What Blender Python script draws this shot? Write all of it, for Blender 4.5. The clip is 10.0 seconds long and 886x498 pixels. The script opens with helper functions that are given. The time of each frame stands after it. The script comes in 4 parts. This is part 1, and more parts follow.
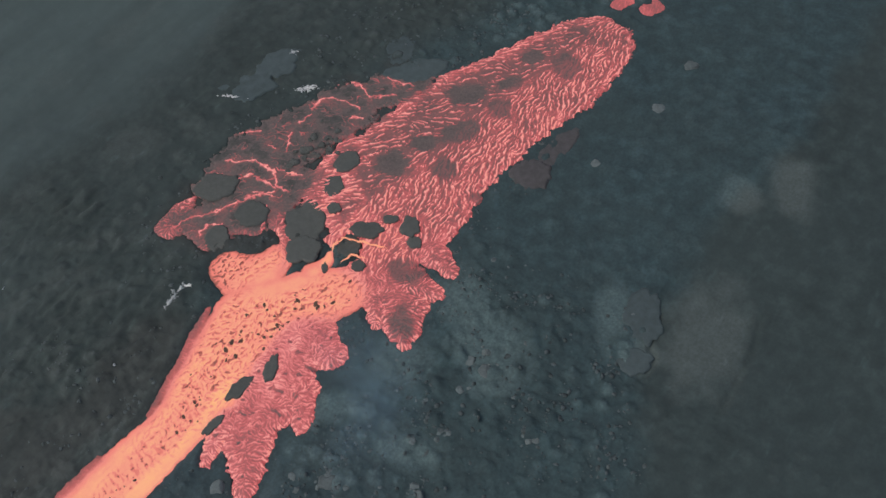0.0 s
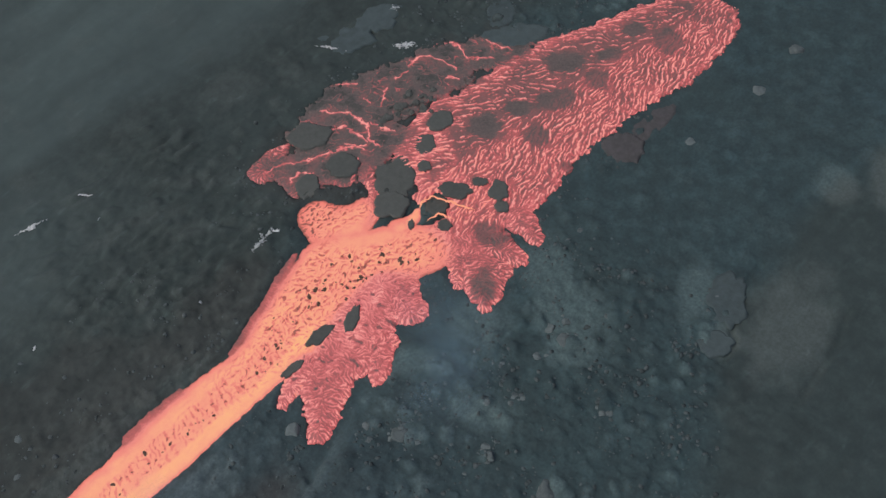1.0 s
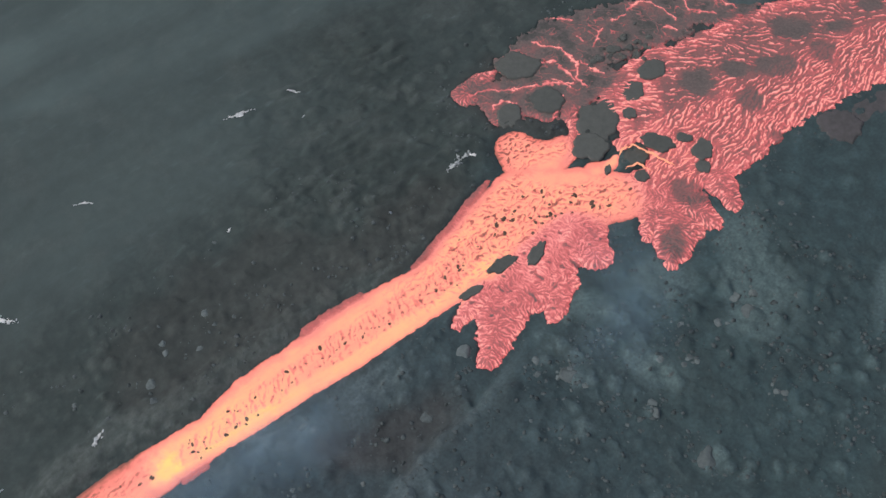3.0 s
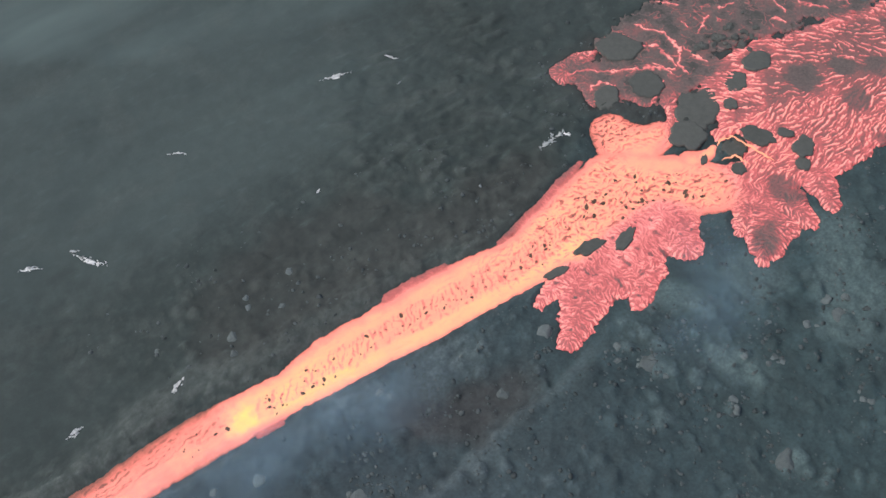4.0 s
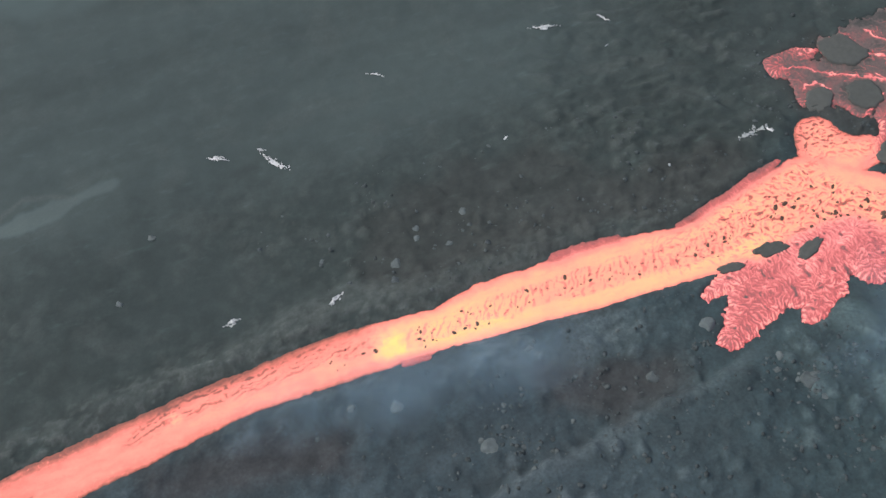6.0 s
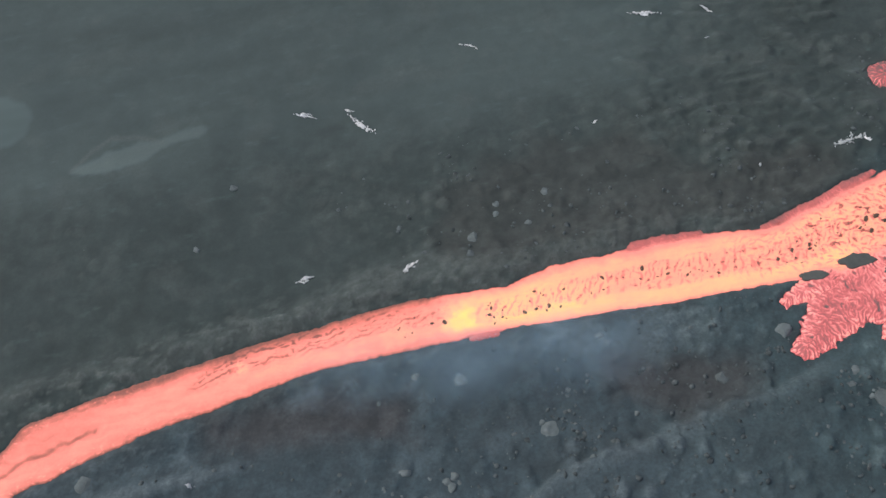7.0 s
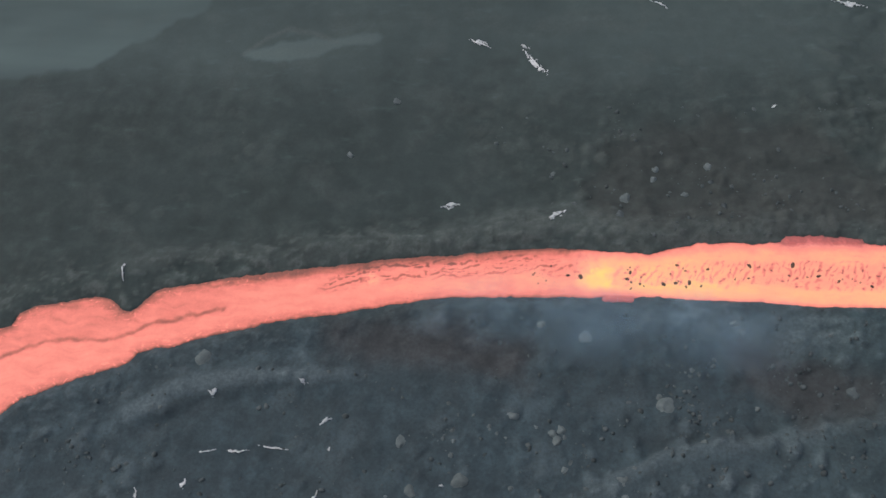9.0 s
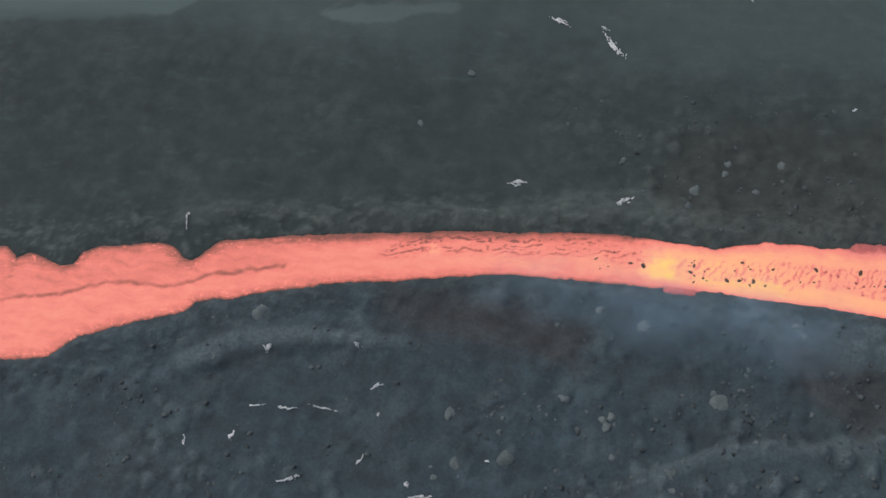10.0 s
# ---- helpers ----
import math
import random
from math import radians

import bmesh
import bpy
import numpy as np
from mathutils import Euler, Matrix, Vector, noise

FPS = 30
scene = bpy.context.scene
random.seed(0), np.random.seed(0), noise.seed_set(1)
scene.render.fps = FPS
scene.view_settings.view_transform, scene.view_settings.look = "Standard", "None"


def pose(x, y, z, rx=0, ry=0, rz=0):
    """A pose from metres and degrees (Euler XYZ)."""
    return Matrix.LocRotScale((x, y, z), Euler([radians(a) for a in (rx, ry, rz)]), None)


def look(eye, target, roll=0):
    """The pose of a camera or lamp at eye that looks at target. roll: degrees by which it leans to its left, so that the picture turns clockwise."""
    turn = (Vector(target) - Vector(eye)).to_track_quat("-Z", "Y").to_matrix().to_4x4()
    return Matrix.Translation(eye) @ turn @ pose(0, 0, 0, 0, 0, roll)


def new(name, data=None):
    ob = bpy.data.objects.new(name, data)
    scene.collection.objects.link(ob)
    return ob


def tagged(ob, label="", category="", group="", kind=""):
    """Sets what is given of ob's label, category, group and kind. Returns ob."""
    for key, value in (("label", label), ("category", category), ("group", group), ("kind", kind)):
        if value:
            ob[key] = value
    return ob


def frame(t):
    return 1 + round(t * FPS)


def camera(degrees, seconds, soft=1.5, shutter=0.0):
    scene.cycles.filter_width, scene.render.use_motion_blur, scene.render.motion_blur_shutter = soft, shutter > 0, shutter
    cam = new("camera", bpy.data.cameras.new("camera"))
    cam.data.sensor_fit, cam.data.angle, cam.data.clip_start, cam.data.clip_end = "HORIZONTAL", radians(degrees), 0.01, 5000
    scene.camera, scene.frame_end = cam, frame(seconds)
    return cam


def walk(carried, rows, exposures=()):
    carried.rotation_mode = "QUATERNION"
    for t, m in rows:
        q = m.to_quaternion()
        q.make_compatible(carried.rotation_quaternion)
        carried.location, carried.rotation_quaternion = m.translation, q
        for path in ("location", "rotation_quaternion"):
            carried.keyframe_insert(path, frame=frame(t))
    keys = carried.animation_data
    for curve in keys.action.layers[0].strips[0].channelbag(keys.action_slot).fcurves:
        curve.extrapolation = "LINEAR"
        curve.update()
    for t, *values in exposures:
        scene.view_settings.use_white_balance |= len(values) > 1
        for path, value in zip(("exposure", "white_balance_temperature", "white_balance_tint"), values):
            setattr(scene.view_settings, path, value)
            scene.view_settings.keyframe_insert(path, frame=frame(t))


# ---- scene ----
cam = camera(45.6, 10.0)
PATH = [
    (0, (18.712, -78.035, 120.918), (19.636, -77.281, 119.312), -5.1),
    (0.5, (17.601, -77.138, 121.075), (18.47, -76.353, 119.454), -5.1),
    (1, (16.341, -76.149, 121.26), (17.147, -75.329, 119.623), -5.5),
    (1.5, (14.923, -75.057, 121.385), (15.668, -74.207, 119.735), -5.9),
    (2, (13.438, -73.927, 121.401), (14.118, -73.047, 119.739), -6.4),
    (2.5, (11.974, -72.752, 121.336), (12.593, -71.848, 119.663), -6.9),
    (3, (10.447, -71.57, 121.221), (11.001, -70.642, 119.538), -7.4),
    (4.3, (6.717, -68.857, 120.667), (7.117, -67.885, 118.966), -8.1),
    (4.5, (6.189, -68.522, 120.645), (6.562, -67.542, 118.942), -8.0),
    (5, (5.073, -67.848, 120.505), (5.375, -66.857, 118.794), -8.5),
    (5.5, (3.998, -67.495, 120.406), (4.237, -66.497, 118.69), -8.7),
    (7, (0.611, -66.643, 119.671), (0.668, -65.648, 117.937), -8.9),
    (7.5, (-0.541, -66.242, 119.47), (-0.537, -65.263, 117.726), -8.7),
    (8, (-1.67, -65.936, 119.348), (-1.722, -64.978, 117.594), -8.6),
    (8.5, (-2.944, -65.79, 119.296), (-3.045, -64.853, 117.532), -8.4),
    (9, (-4.463, -65.765, 119.249), (-4.614, -64.855, 117.475), -8.2),
    (9.5, (-6.217, -65.774, 119.134), (-6.404, -64.889, 117.351), -7.6),
    (10, (-8.04, -65.812, 119.021), (-8.254, -64.952, 117.228), -7.2),
]
walk(cam, [(t, look(eye, target, roll)) for t, eye, target, roll in PATH],
     [(0, -0.05), (1.5, -0.03), (2.5, 0.12), (4.5, 0.52), (5.5, 0.5), (7.5, 0.43), (9.0, 0.18), (10.0, 0.05)])

# ---- light ----
world = bpy.data.worlds.new("overcast_sky")
scene.world = world
world.use_nodes = True
wn = world.node_tree.nodes
sky = wn.new("ShaderNodeTexSky")
sky.sky_type = "NISHITA"
sky.sun_disc = False
sky.sun_elevation, sky.sun_rotation = radians(59), radians(-68)
world.node_tree.links.new(sky.outputs[0], wn["Background"].inputs[0])
sky.air_density, sky.dust_density, sky.ozone_density = 0.6, 4.0, 0.4
wn["Background"].inputs[1].default_value = 0.12
sun = new("sun", bpy.data.lights.new("sun", "SUN"))
sun.data.energy, sun.data.angle, sun.data.color = 1.1, radians(25), (1.0, 0.97, 0.92)
sun.matrix_world = look((-50, 20, 90), (0, 0, 0))


# ---- materials ----
def material(name):
    m = bpy.data.materials.new(name)
    m.use_nodes = True
    nodes, links = m.node_tree.nodes, m.node_tree.links
    bsdf = nodes["Principled BSDF"]

    def node(kind, **inputs):
        n = nodes.new("ShaderNode" + kind)
        for key, value in inputs.items():
            socket = n.inputs[int(key[1:])] if key[0] == "i" and key[1:].isdigit() else n.inputs[key]
            if isinstance(value, bpy.types.NodeSocket):
                links.new(value, socket)
            else:
                socket.default_value = value
        return n

    return m, bsdf, node, links


def noise_of(node, vec, scale, detail=4.0, rough=0.55):
    return node("TexNoise", Vector=vec, Scale=scale, Detail=detail, Roughness=rough).outputs["Fac"]


def ramp(node, fac, *stops):
    n = node("ValToRGB", Fac=fac)
    el = n.color_ramp.elements
    while len(el) < len(stops):
        el.new(0.5)
    for e, (p, c) in zip(el, stops):
        e.position, e.color = p, (*c, 1) if len(c) == 3 else c
    return n.outputs[0]


def mix(node, fac, a, b, kind="MIX"):
    n = node("Mix")
    n.data_type, n.blend_type = "RGBA", kind
    tree = n.id_data
    for socket, value in ((n.inputs[0], fac), (n.inputs[6], a), (n.inputs[7], b)):
        if isinstance(value, bpy.types.NodeSocket):
            tree.links.new(value, socket)
        else:
            socket.default_value = value if isinstance(value, (int, float)) else (*value, 1)
    return n.outputs[2]


def calc(node, op, a, b=0.0):
    n = node("Math", i0=a, i1=b)
    n.operation = op
    return n.outputs[0]


def basalt_ground():
    m, bsdf, node, links = material("basalt_ground")
    pos = node("NewGeometry").outputs["Position"]
    mask = node("Attribute")
    mask.attribute_name = "cover"
    split = node("SeparateColor", Color=mask.outputs["Color"])
    ash, pale, warm = split.outputs
    big = noise_of(node, pos, 0.045, 3)
    mid = noise_of(node, pos, 0.33, 6, 0.6)
    fine = noise_of(node, pos, 2.3, 5, 0.65)
    cool_rock = ramp(node, mid, (0.28, (0.017, 0.031, 0.036)), (0.5, (0.027, 0.049, 0.056)), (0.72, (0.046, 0.08, 0.089)))
    warm_rock = ramp(node, mid, (0.28, (0.017, 0.026, 0.026)), (0.5, (0.026, 0.039, 0.039)), (0.72, (0.041, 0.058, 0.057)))
    rock = mix(node, warm, cool_rock, warm_rock)
    rock = mix(node, ramp(node, big, (0.35, (0, 0, 0)), (0.65, (0.5, 0.5, 0.5))), rock, (0.029, 0.045, 0.047))
    streak = node("Mapping", Vector=pos, Rotation=(0, 0, radians(35)), Scale=(0.02, 0.11, 0.1)).outputs[0]
    dust = ramp(node, noise_of(node, streak, 1.0, 3, 0.5), (0.34, (0.046, 0.069, 0.072)), (0.66, (0.08, 0.116, 0.12)))
    rock = mix(node, ash, rock, dust)
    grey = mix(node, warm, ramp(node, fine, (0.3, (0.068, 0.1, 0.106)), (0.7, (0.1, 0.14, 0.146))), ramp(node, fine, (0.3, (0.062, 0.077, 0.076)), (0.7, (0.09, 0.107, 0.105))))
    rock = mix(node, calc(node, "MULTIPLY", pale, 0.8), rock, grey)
    rock = mix(node, calc(node, "MULTIPLY", mask.outputs["Alpha"], 0.85), rock, ramp(node, mid, (0.3, (0.02, 0.0215, 0.0208)), (0.7, (0.048, 0.0495, 0.048))))
    speck = ramp(node, fine, (0.25, (0.75, 0.75, 0.75)), (0.5, (1, 1, 1)), (0.78, (1.25, 1.25, 1.25)))
    rough_part = calc(node, "MULTIPLY", calc(node, "SUBTRACT", 1.0, calc(node, "MULTIPLY", ash, 0.9)), calc(node, "SUBTRACT", 1.0, calc(node, "MULTIPLY", warm, 0.7)))
    rock = mix(node, rough_part, rock, mix(node, 1.0, rock, speck, "MULTIPLY"))
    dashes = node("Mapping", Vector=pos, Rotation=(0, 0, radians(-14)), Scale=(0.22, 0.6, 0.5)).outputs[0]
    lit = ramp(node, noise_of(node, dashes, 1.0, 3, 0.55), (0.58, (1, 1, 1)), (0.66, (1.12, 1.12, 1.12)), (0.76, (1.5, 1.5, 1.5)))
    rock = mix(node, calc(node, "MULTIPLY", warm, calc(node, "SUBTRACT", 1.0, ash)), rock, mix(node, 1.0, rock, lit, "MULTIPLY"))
    east = ramp(node, calc(node, "DIVIDE", node("SeparateXYZ", Vector=pos).outputs[0], 100.0), (0.2, (1.0, 0.955, 1.01)), (0.6, (0.9, 1.0, 0.985)))
    rock = mix(node, 1.0, rock, mix(node, warm, east, (0.965, 0.995, 0.965)), "MULTIPLY")
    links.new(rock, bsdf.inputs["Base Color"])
    bsdf.inputs["Roughness"].default_value = 0.9
    bump = node("Bump", Strength=0.4, Distance=0.2, Height=calc(node, "MULTIPLY", fine, rough_part))
    links.new(bump.outputs[0], bsdf.inputs["Normal"])
    return m


def rock_material(name, dark, light, scale=1.6):
    m, bsdf, node, links = material(name)
    pos = node("NewGeometry").outputs["Position"]
    shade = node("ObjectInfo").outputs["Random"]
    isle = node("NewGeometry").outputs["Random Per Island"]
    grain = noise_of(node, pos, scale, 6, 0.65)
    tone = calc(node, "ADD", calc(node, "MULTIPLY", grain, 0.6), calc(node, "MULTIPLY", calc(node, "ADD", shade, isle), 0.2))
    links.new(ramp(node, tone, (0.3, dark), (0.72, light)), bsdf.inputs["Base Color"])
    bsdf.inputs["Roughness"].default_value = 0.88
    bump = node("Bump", Strength=0.6, Distance=0.1, Height=noise_of(node, pos, scale * 4, 4, 0.6))
    links.new(bump.outputs[0], bsdf.inputs["Normal"])
    return m


def lava_material():
    m, bsdf, node, links = material("glowing_lava")
    pos = node("NewGeometry").outputs["Position"]
    heat = node("Attribute")
    heat.attribute_name = "lava_heat"
    grain = noise_of(node, pos, 3.2, 5, 0.6)
    broad = noise_of(node, pos, 0.25, 3, 0.5)
    h = calc(node, "ADD", heat.outputs["Fac"], calc(node, "MULTIPLY", calc(node, "SUBTRACT", grain, 0.5), 0.10))
    h = calc(node, "ADD", h, calc(node, "MULTIPLY", calc(node, "SUBTRACT", broad, 0.5), 0.07))
    # the pale pink stop at 0.57 paints the ropes' highlights into the glow
    glow = ramp(node, h, (0.05, (0, 0, 0)), (0.15, (0.03, 0.007, 0.008)), (0.27, (0.175, 0.034, 0.037)), (0.39, (0.485, 0.077, 0.082)),
                (0.49, (0.76, 0.19, 0.185)), (0.57, (0.87, 0.33, 0.29)), (0.65, (0.87, 0.225, 0.165)), (0.73, (0.93, 0.29, 0.168)), (0.85, (0.98, 0.405, 0.18)), (1.0, (1.0, 0.62, 0.13)))
    liquid = ramp(node, h, (0.2, (0.06, 0.018, 0.012)), (0.3, (0.17, 0.042, 0.028)), (0.4, (0.42, 0.09, 0.062)), (0.5, (0.71, 0.155, 0.118)), (0.58, (0.83, 0.2, 0.153)),
                  (0.66, (0.88, 0.25, 0.185)), (0.74, (0.92, 0.32, 0.2)), (0.85, (0.97, 0.415, 0.205)), (1.0, (1.0, 0.62, 0.15)))
    molten = node("Attribute")
    molten.attribute_name = "molten"
    glow = mix(node, molten.outputs["Fac"], glow, liquid)
    crust = ramp(node, grain, (0.3, (0.066, 0.064, 0.06)), (0.7, (0.108, 0.1, 0.093)))
    crust = mix(node, ramp(node, h, (0.0, (1, 1, 1)), (0.11, (0, 0, 0))), crust, (0.04, 0.043, 0.041))
    crust = mix(node, ramp(node, h, (0.14, (0, 0, 0)), (0.36, (1, 1, 1))), crust, (0.056, 0.048, 0.046))
    crust = mix(node, molten.outputs["Fac"], crust, (0.045, 0.036, 0.033))
    links.new(crust, bsdf.inputs["Base Color"])
    links.new(glow, bsdf.inputs["Emission Color"])
    bsdf.inputs["Emission Strength"].default_value = 0.95
    bsdf.inputs["Roughness"].default_value = 0.7
    bump = node("Bump", Strength=0.4, Distance=0.1, Height=grain)
    links.new(bump.outputs[0], bsdf.inputs["Normal"])
    return m


GROUND = basalt_ground()
LAVA = lava_material()
BOULDER = rock_material("boulder_basalt", (0.056, 0.073, 0.075), (0.12, 0.15, 0.154))
RUBBLE = rock_material("rubble_basalt", (0.034, 0.045, 0.047), (0.11, 0.138, 0.142))
SLAB = rock_material("crust_slab_basalt", (0.034, 0.052, 0.056), (0.07, 0.1, 0.105), 0.7)
SHELF = rock_material("shelf_crust", (0.05, 0.05, 0.052), (0.105, 0.1, 0.105), 0.9)
RAFT = rock_material("raft_crust", (0.052, 0.06, 0.056), (0.086, 0.096, 0.09), 1.4)
CHIP = rock_material("chip_crust", (0.045, 0.026, 0.019), (0.115, 0.07, 0.05), 2.0)
SALT = rock_material("white_sublimate", (0.22, 0.26, 0.27), (0.72, 0.75, 0.76), 2.5)

# ---- plan: stations are x, y and half width in metres ----
VEINS_WEST = [
    [(73.2, 17.4), (75.1, 15.9), (76.7, 15.6)],
    [(68.5, 14.5), (70.1, 14.3), (72.8, 13.4), (74.9, 11.3), (77.4, 10.2), (80.1, 8.7), (83.1, 6.2)],
    [(80.9, 14.5), (81.3, 13.0), (82.8, 12.1), (84.1, 11.5)],
    [(83.9, 16.7), (84.8, 14.7), (86.1, 13.5), (86.4, 10.6), (86.2, 8.7)],
    [(83.7, 10.7), (84.0, 8.9), (83.7, 6.4)],
    [(81.5, 8.9), (82.0, 7.5), (82.2, 5.9)],
    [(86.1, 8.8), (84.3, 6.5), (84.3, 4.3)],
    [(78.9, 17.1), (81.0, 15.9)],
    [(80.3, 5.2), (77.9, 3.7), (75.6, 2.3)],
    [(70.9, 10.1), (72.8, 10.7), (74.2, 8.7)],
]

VEINS_NORTH = [
    [(86.9, 8.7), (87.2, 6.6), (88.1, 4.7)],
    [(90.6, 9.9), (92.1, 10.9), (93.8, 11.7)],
    [(99.4, 12.2), (101.8, 12.5), (103.5, 11.0), (103.8, 8.2), (103.8, 5.7)],
    [(105.6, 12.3), (108.0, 10.2), (107.8, 8.2), (106.4, 5.6)],
    [(106.9, 5.9), (109.2, 2.7)],
    [(111.8, 6.2), (111.7, 4.3), (112.5, 1.4)],
    [(89.5, 18.9), (91.4, 16.3)],
    [(89.8, 13.0), (89.9, 11.6)],
    [(101.4, 6.0), (102.5, 4.0)],
    [(96.0, 12.0), (98.8, 11.6)],
]

CHANNEL = [
    (-86.4, -28.2, 6.68), (-81.3, -25.7, 6.32), (-76.3, -23.4, 6.23), (-71.7, -22.5, 6.37), (-68.1, -20.8, 5.23), (-62.8, -18.7, 5.08),
    (-55.7, -17.3, 4.04), (-52.9, -16.6, 2.74), (-48.9, -14.3, 4.13), (-42.1, -12.7, 3.78), (-35.1, -11.3, 3.49), (-28.1, -10.4, 3.40),
    (-19.6, -9.0, 3.19), (-14.0, -8.5, 2.91), (-7.0, -8.0, 3.29), (-0.1, -7.8, 3.43), (11.1, -8.2, 2.98), (18.0, -7.6, 3.91), (25.1, -7.7, 4.08),
    (31.0, -7.8, 4.54), (37.5, -7.9, 4.38), (44.2, -8.6, 4.07), (48.5, -8.6, 4.27), (53.1, -7.2, 4.75),
]

POOL = [
    (53.4, -8.3, 5.46), (58.4, -6.8, 5.60), (64.3, -6.7, 6.74), (69.8, -10.2, 5.57), (73.5, -12.6, 4.54), (76.4, -14.8, 3.68),
]

POOL_HEAD = [
    (67.5, -0.1, 2.53), (68.9, 2.5, 3.01), (69.4, -0.1, 3.25), (71.4, -2.1, 3.26), (74.0, -2.2, 2.56),
]

SPOUT = [
    (74.9, -8.4, 1.98), (77.4, -8.7, 1.00), (78.8, -8.1, 0.55),
]

BAY_A = [
    (-65.1, -17.0, 4.26), (-58.9, -16.5, 4.98),
]

BAY_B = [
    (-74.9, -17.7, 2.85), (-71.6, -18.5, 2.60),
]

BAY_C = [
    (-82.8, -18.2, 3.89), (-79.9, -18.1, 4.03),
]

SOUTH_LOBE = [
    (66.3, -12.7, 5.10), (60.3, -14.5, 4.79), (56.2, -16.1, 4.68), (52.5, -16.4, 4.14), (49.6, -17.9, 3.29), (47.1, -20.1, 2.46), (44.9, -21.7, 1.67),
]

SOUTH_SIDE = [
    (66.0, -16.1, 3.69), (65.6, -18.3, 2.66),
]

SOUTH_TOE_A = [
    (58.7, -18.9, 2.74), (56.7, -21.5, 1.75), (54.4, -22.4, 0.71),
]

SOUTH_TOE_B = [
    (51.0, -13.9, 2.57), (47.1, -14.6, 1.43), (44.5, -15.3, 0.63),
]

EAST_LOBE = [
    (77.3, -15.0, 3.51), (79.1, -18.2, 4.00), (76.9, -22.1, 3.90), (74.3, -24.5, 2.50), (72.7, -25.8, 1.07),
]

EAST_TOE_A = [
    (76.6, -18.5, 3.02), (74.1, -20.0, 1.53), (72.8, -20.9, 0.68),
]

EAST_TOE_B = [
    (80.8, -21.4, 3.28), (81.3, -24.6, 1.37), (81.2, -25.7, 0.68),
]

EAST_TOE_C = [
    (88.8, -16.8, 3.09), (86.7, -21.2, 2.22), (85.5, -24.4, 1.22),
]

SHEET = [
    (136.1, -17.9, 6.84), (133.8, -17.3, 7.72), (127.8, -16.1, 9.11), (121.5, -14.0, 9.49), (114.1, -11.2, 10.66), (106.2, -9.8, 10.98),
    (99.6, -8.8, 11.12), (98.3, -9.3, 11.51), (93.3, -12.8, 8.64), (89.2, -15.4, 5.96),
]

SHEET_NECK = [
    (86.3, -14.3, 5.46), (83.0, -15.7, 4.29), (79.7, -15.2, 3.54),
]

SHEET_WEST = [
    (95.2, 0.7, 4.04), (90.5, 2.4, 1.80), (86.1, 0.9, 2.54), (84.9, -2.1, 1.73), (86.9, -5.0, 3.82), (84.4, -6.1, 2.64), (81.1, -6.9, 1.12),
]

SPARKS = [
    (146.9, -16.6, 1.67), (148.3, -21.6, 1.89),
]

VEIN_WEST = [
    (70.9, 13.9, 2.54), (73.7, 10.7, 4.08), (78.8, 8.6, 5.47), (83.9, 6.4, 5.33), (86.5, 4.0, 3.56),
]

VEIN_MID = [
    (78.8, 14.6, 2.82), (84.1, 15.6, 3.50), (88.0, 13.9, 4.96), (92.6, 11.2, 6.01), (98.1, 9.1, 5.46), (102.7, 6.0, 3.81),
]

VEIN_NORTH = [
    (102.7, 12.2, 1.75), (104.6, 8.4, 3.68), (109.2, 5.1, 3.70), (113.1, 1.2, 2.84),
]

LEDGE_A = [
    (28.7, -3.6, 1.04), (33.1, -3.4, 0.84), (37.5, -3.4, 0.47),
]

LEDGE_B = [
    (45.5, -4.4, 0.45), (49.5, -3.6, 0.70), (53.5, -2.7, 0.90), (58.0, -1.0, 0.80), (62.0, 0.2, 0.45),
]

LEDGE_C = [
    (31.8, -3.2, 0.40), (34.6, -3.6, 0.32), (37.3, -4.1, 0.41),
]

LEDGE_D = [
    (5.7, -11.4, 0.50), (8.8, -11.5, 0.43),
]

BREAKOUT_RIM = [
    (69.8, 14.9, 2.32), (72.7, 15.8, 1.57), (75.7, 15.8, 0.50),
]

BREAKOUT_ARM = [
    (70.6, 15.0, 1.56), (75.2, 11.8, 0.88), (78.7, 9.2, 0.88), (83.0, 6.2, 0.69), (84.7, 4.3, 0.40),
]

BREAKOUT_SPUR = [
    (70.8, 12.0, 0.96), (70.4, 9.2, 1.14), (69.6, 7.4, 0.56),
]

BREAKOUT_KNOT = [
    (75.3, 8.5, 0.68), (74.6, 6.3, 0.86), (76.0, 3.3, 0.47),
]

BREAKOUT_FALL = [
    (81.7, 3.3, 0.78), (78.9, 2.2, 1.34), (77.6, -0.7, 0.75), (75.5, -2.6, 1.29), (73.4, -3.6, 0.73),
]

RAFTS = [
    (84.7, -10.3, 2.68, 1.54, -64), (81.1, -9.9, 1.80, 1.93, -54), (88.6, -15.4, 1.48, 1.96, -54), (88.9, -0.6, 1.97, 2.00, -55),
    (93.8, 0.3, 1.86, 2.41, -80), (80.6, -2.0, 3.18, 4.58, -54), (77.0, -4.7, 2.80, 2.64, -54), (72.0, 7.5, 1.85, 2.62, -54),
    (79.2, 14.2, 3.62, 2.84, -48), (78.1, 6.3, 2.56, 2.59, -54), (86.8, -17.4, 1.06, 1.22, -54), (85.3, -3.7, 1.18, 1.08, -54),
    (79.1, -13.1, 1.05, 0.99, -54), (76.3, -9.2, 0.49, 0.89, -54), (88.1, -12.2, 1.24, 0.84, -54), (59.5, -13.7, 0.95, 2.27, -66),
    (55.0, -12.0, 2.38, 1.04, -5), (49.0, -12.9, 1.84, 0.76, -5),
]

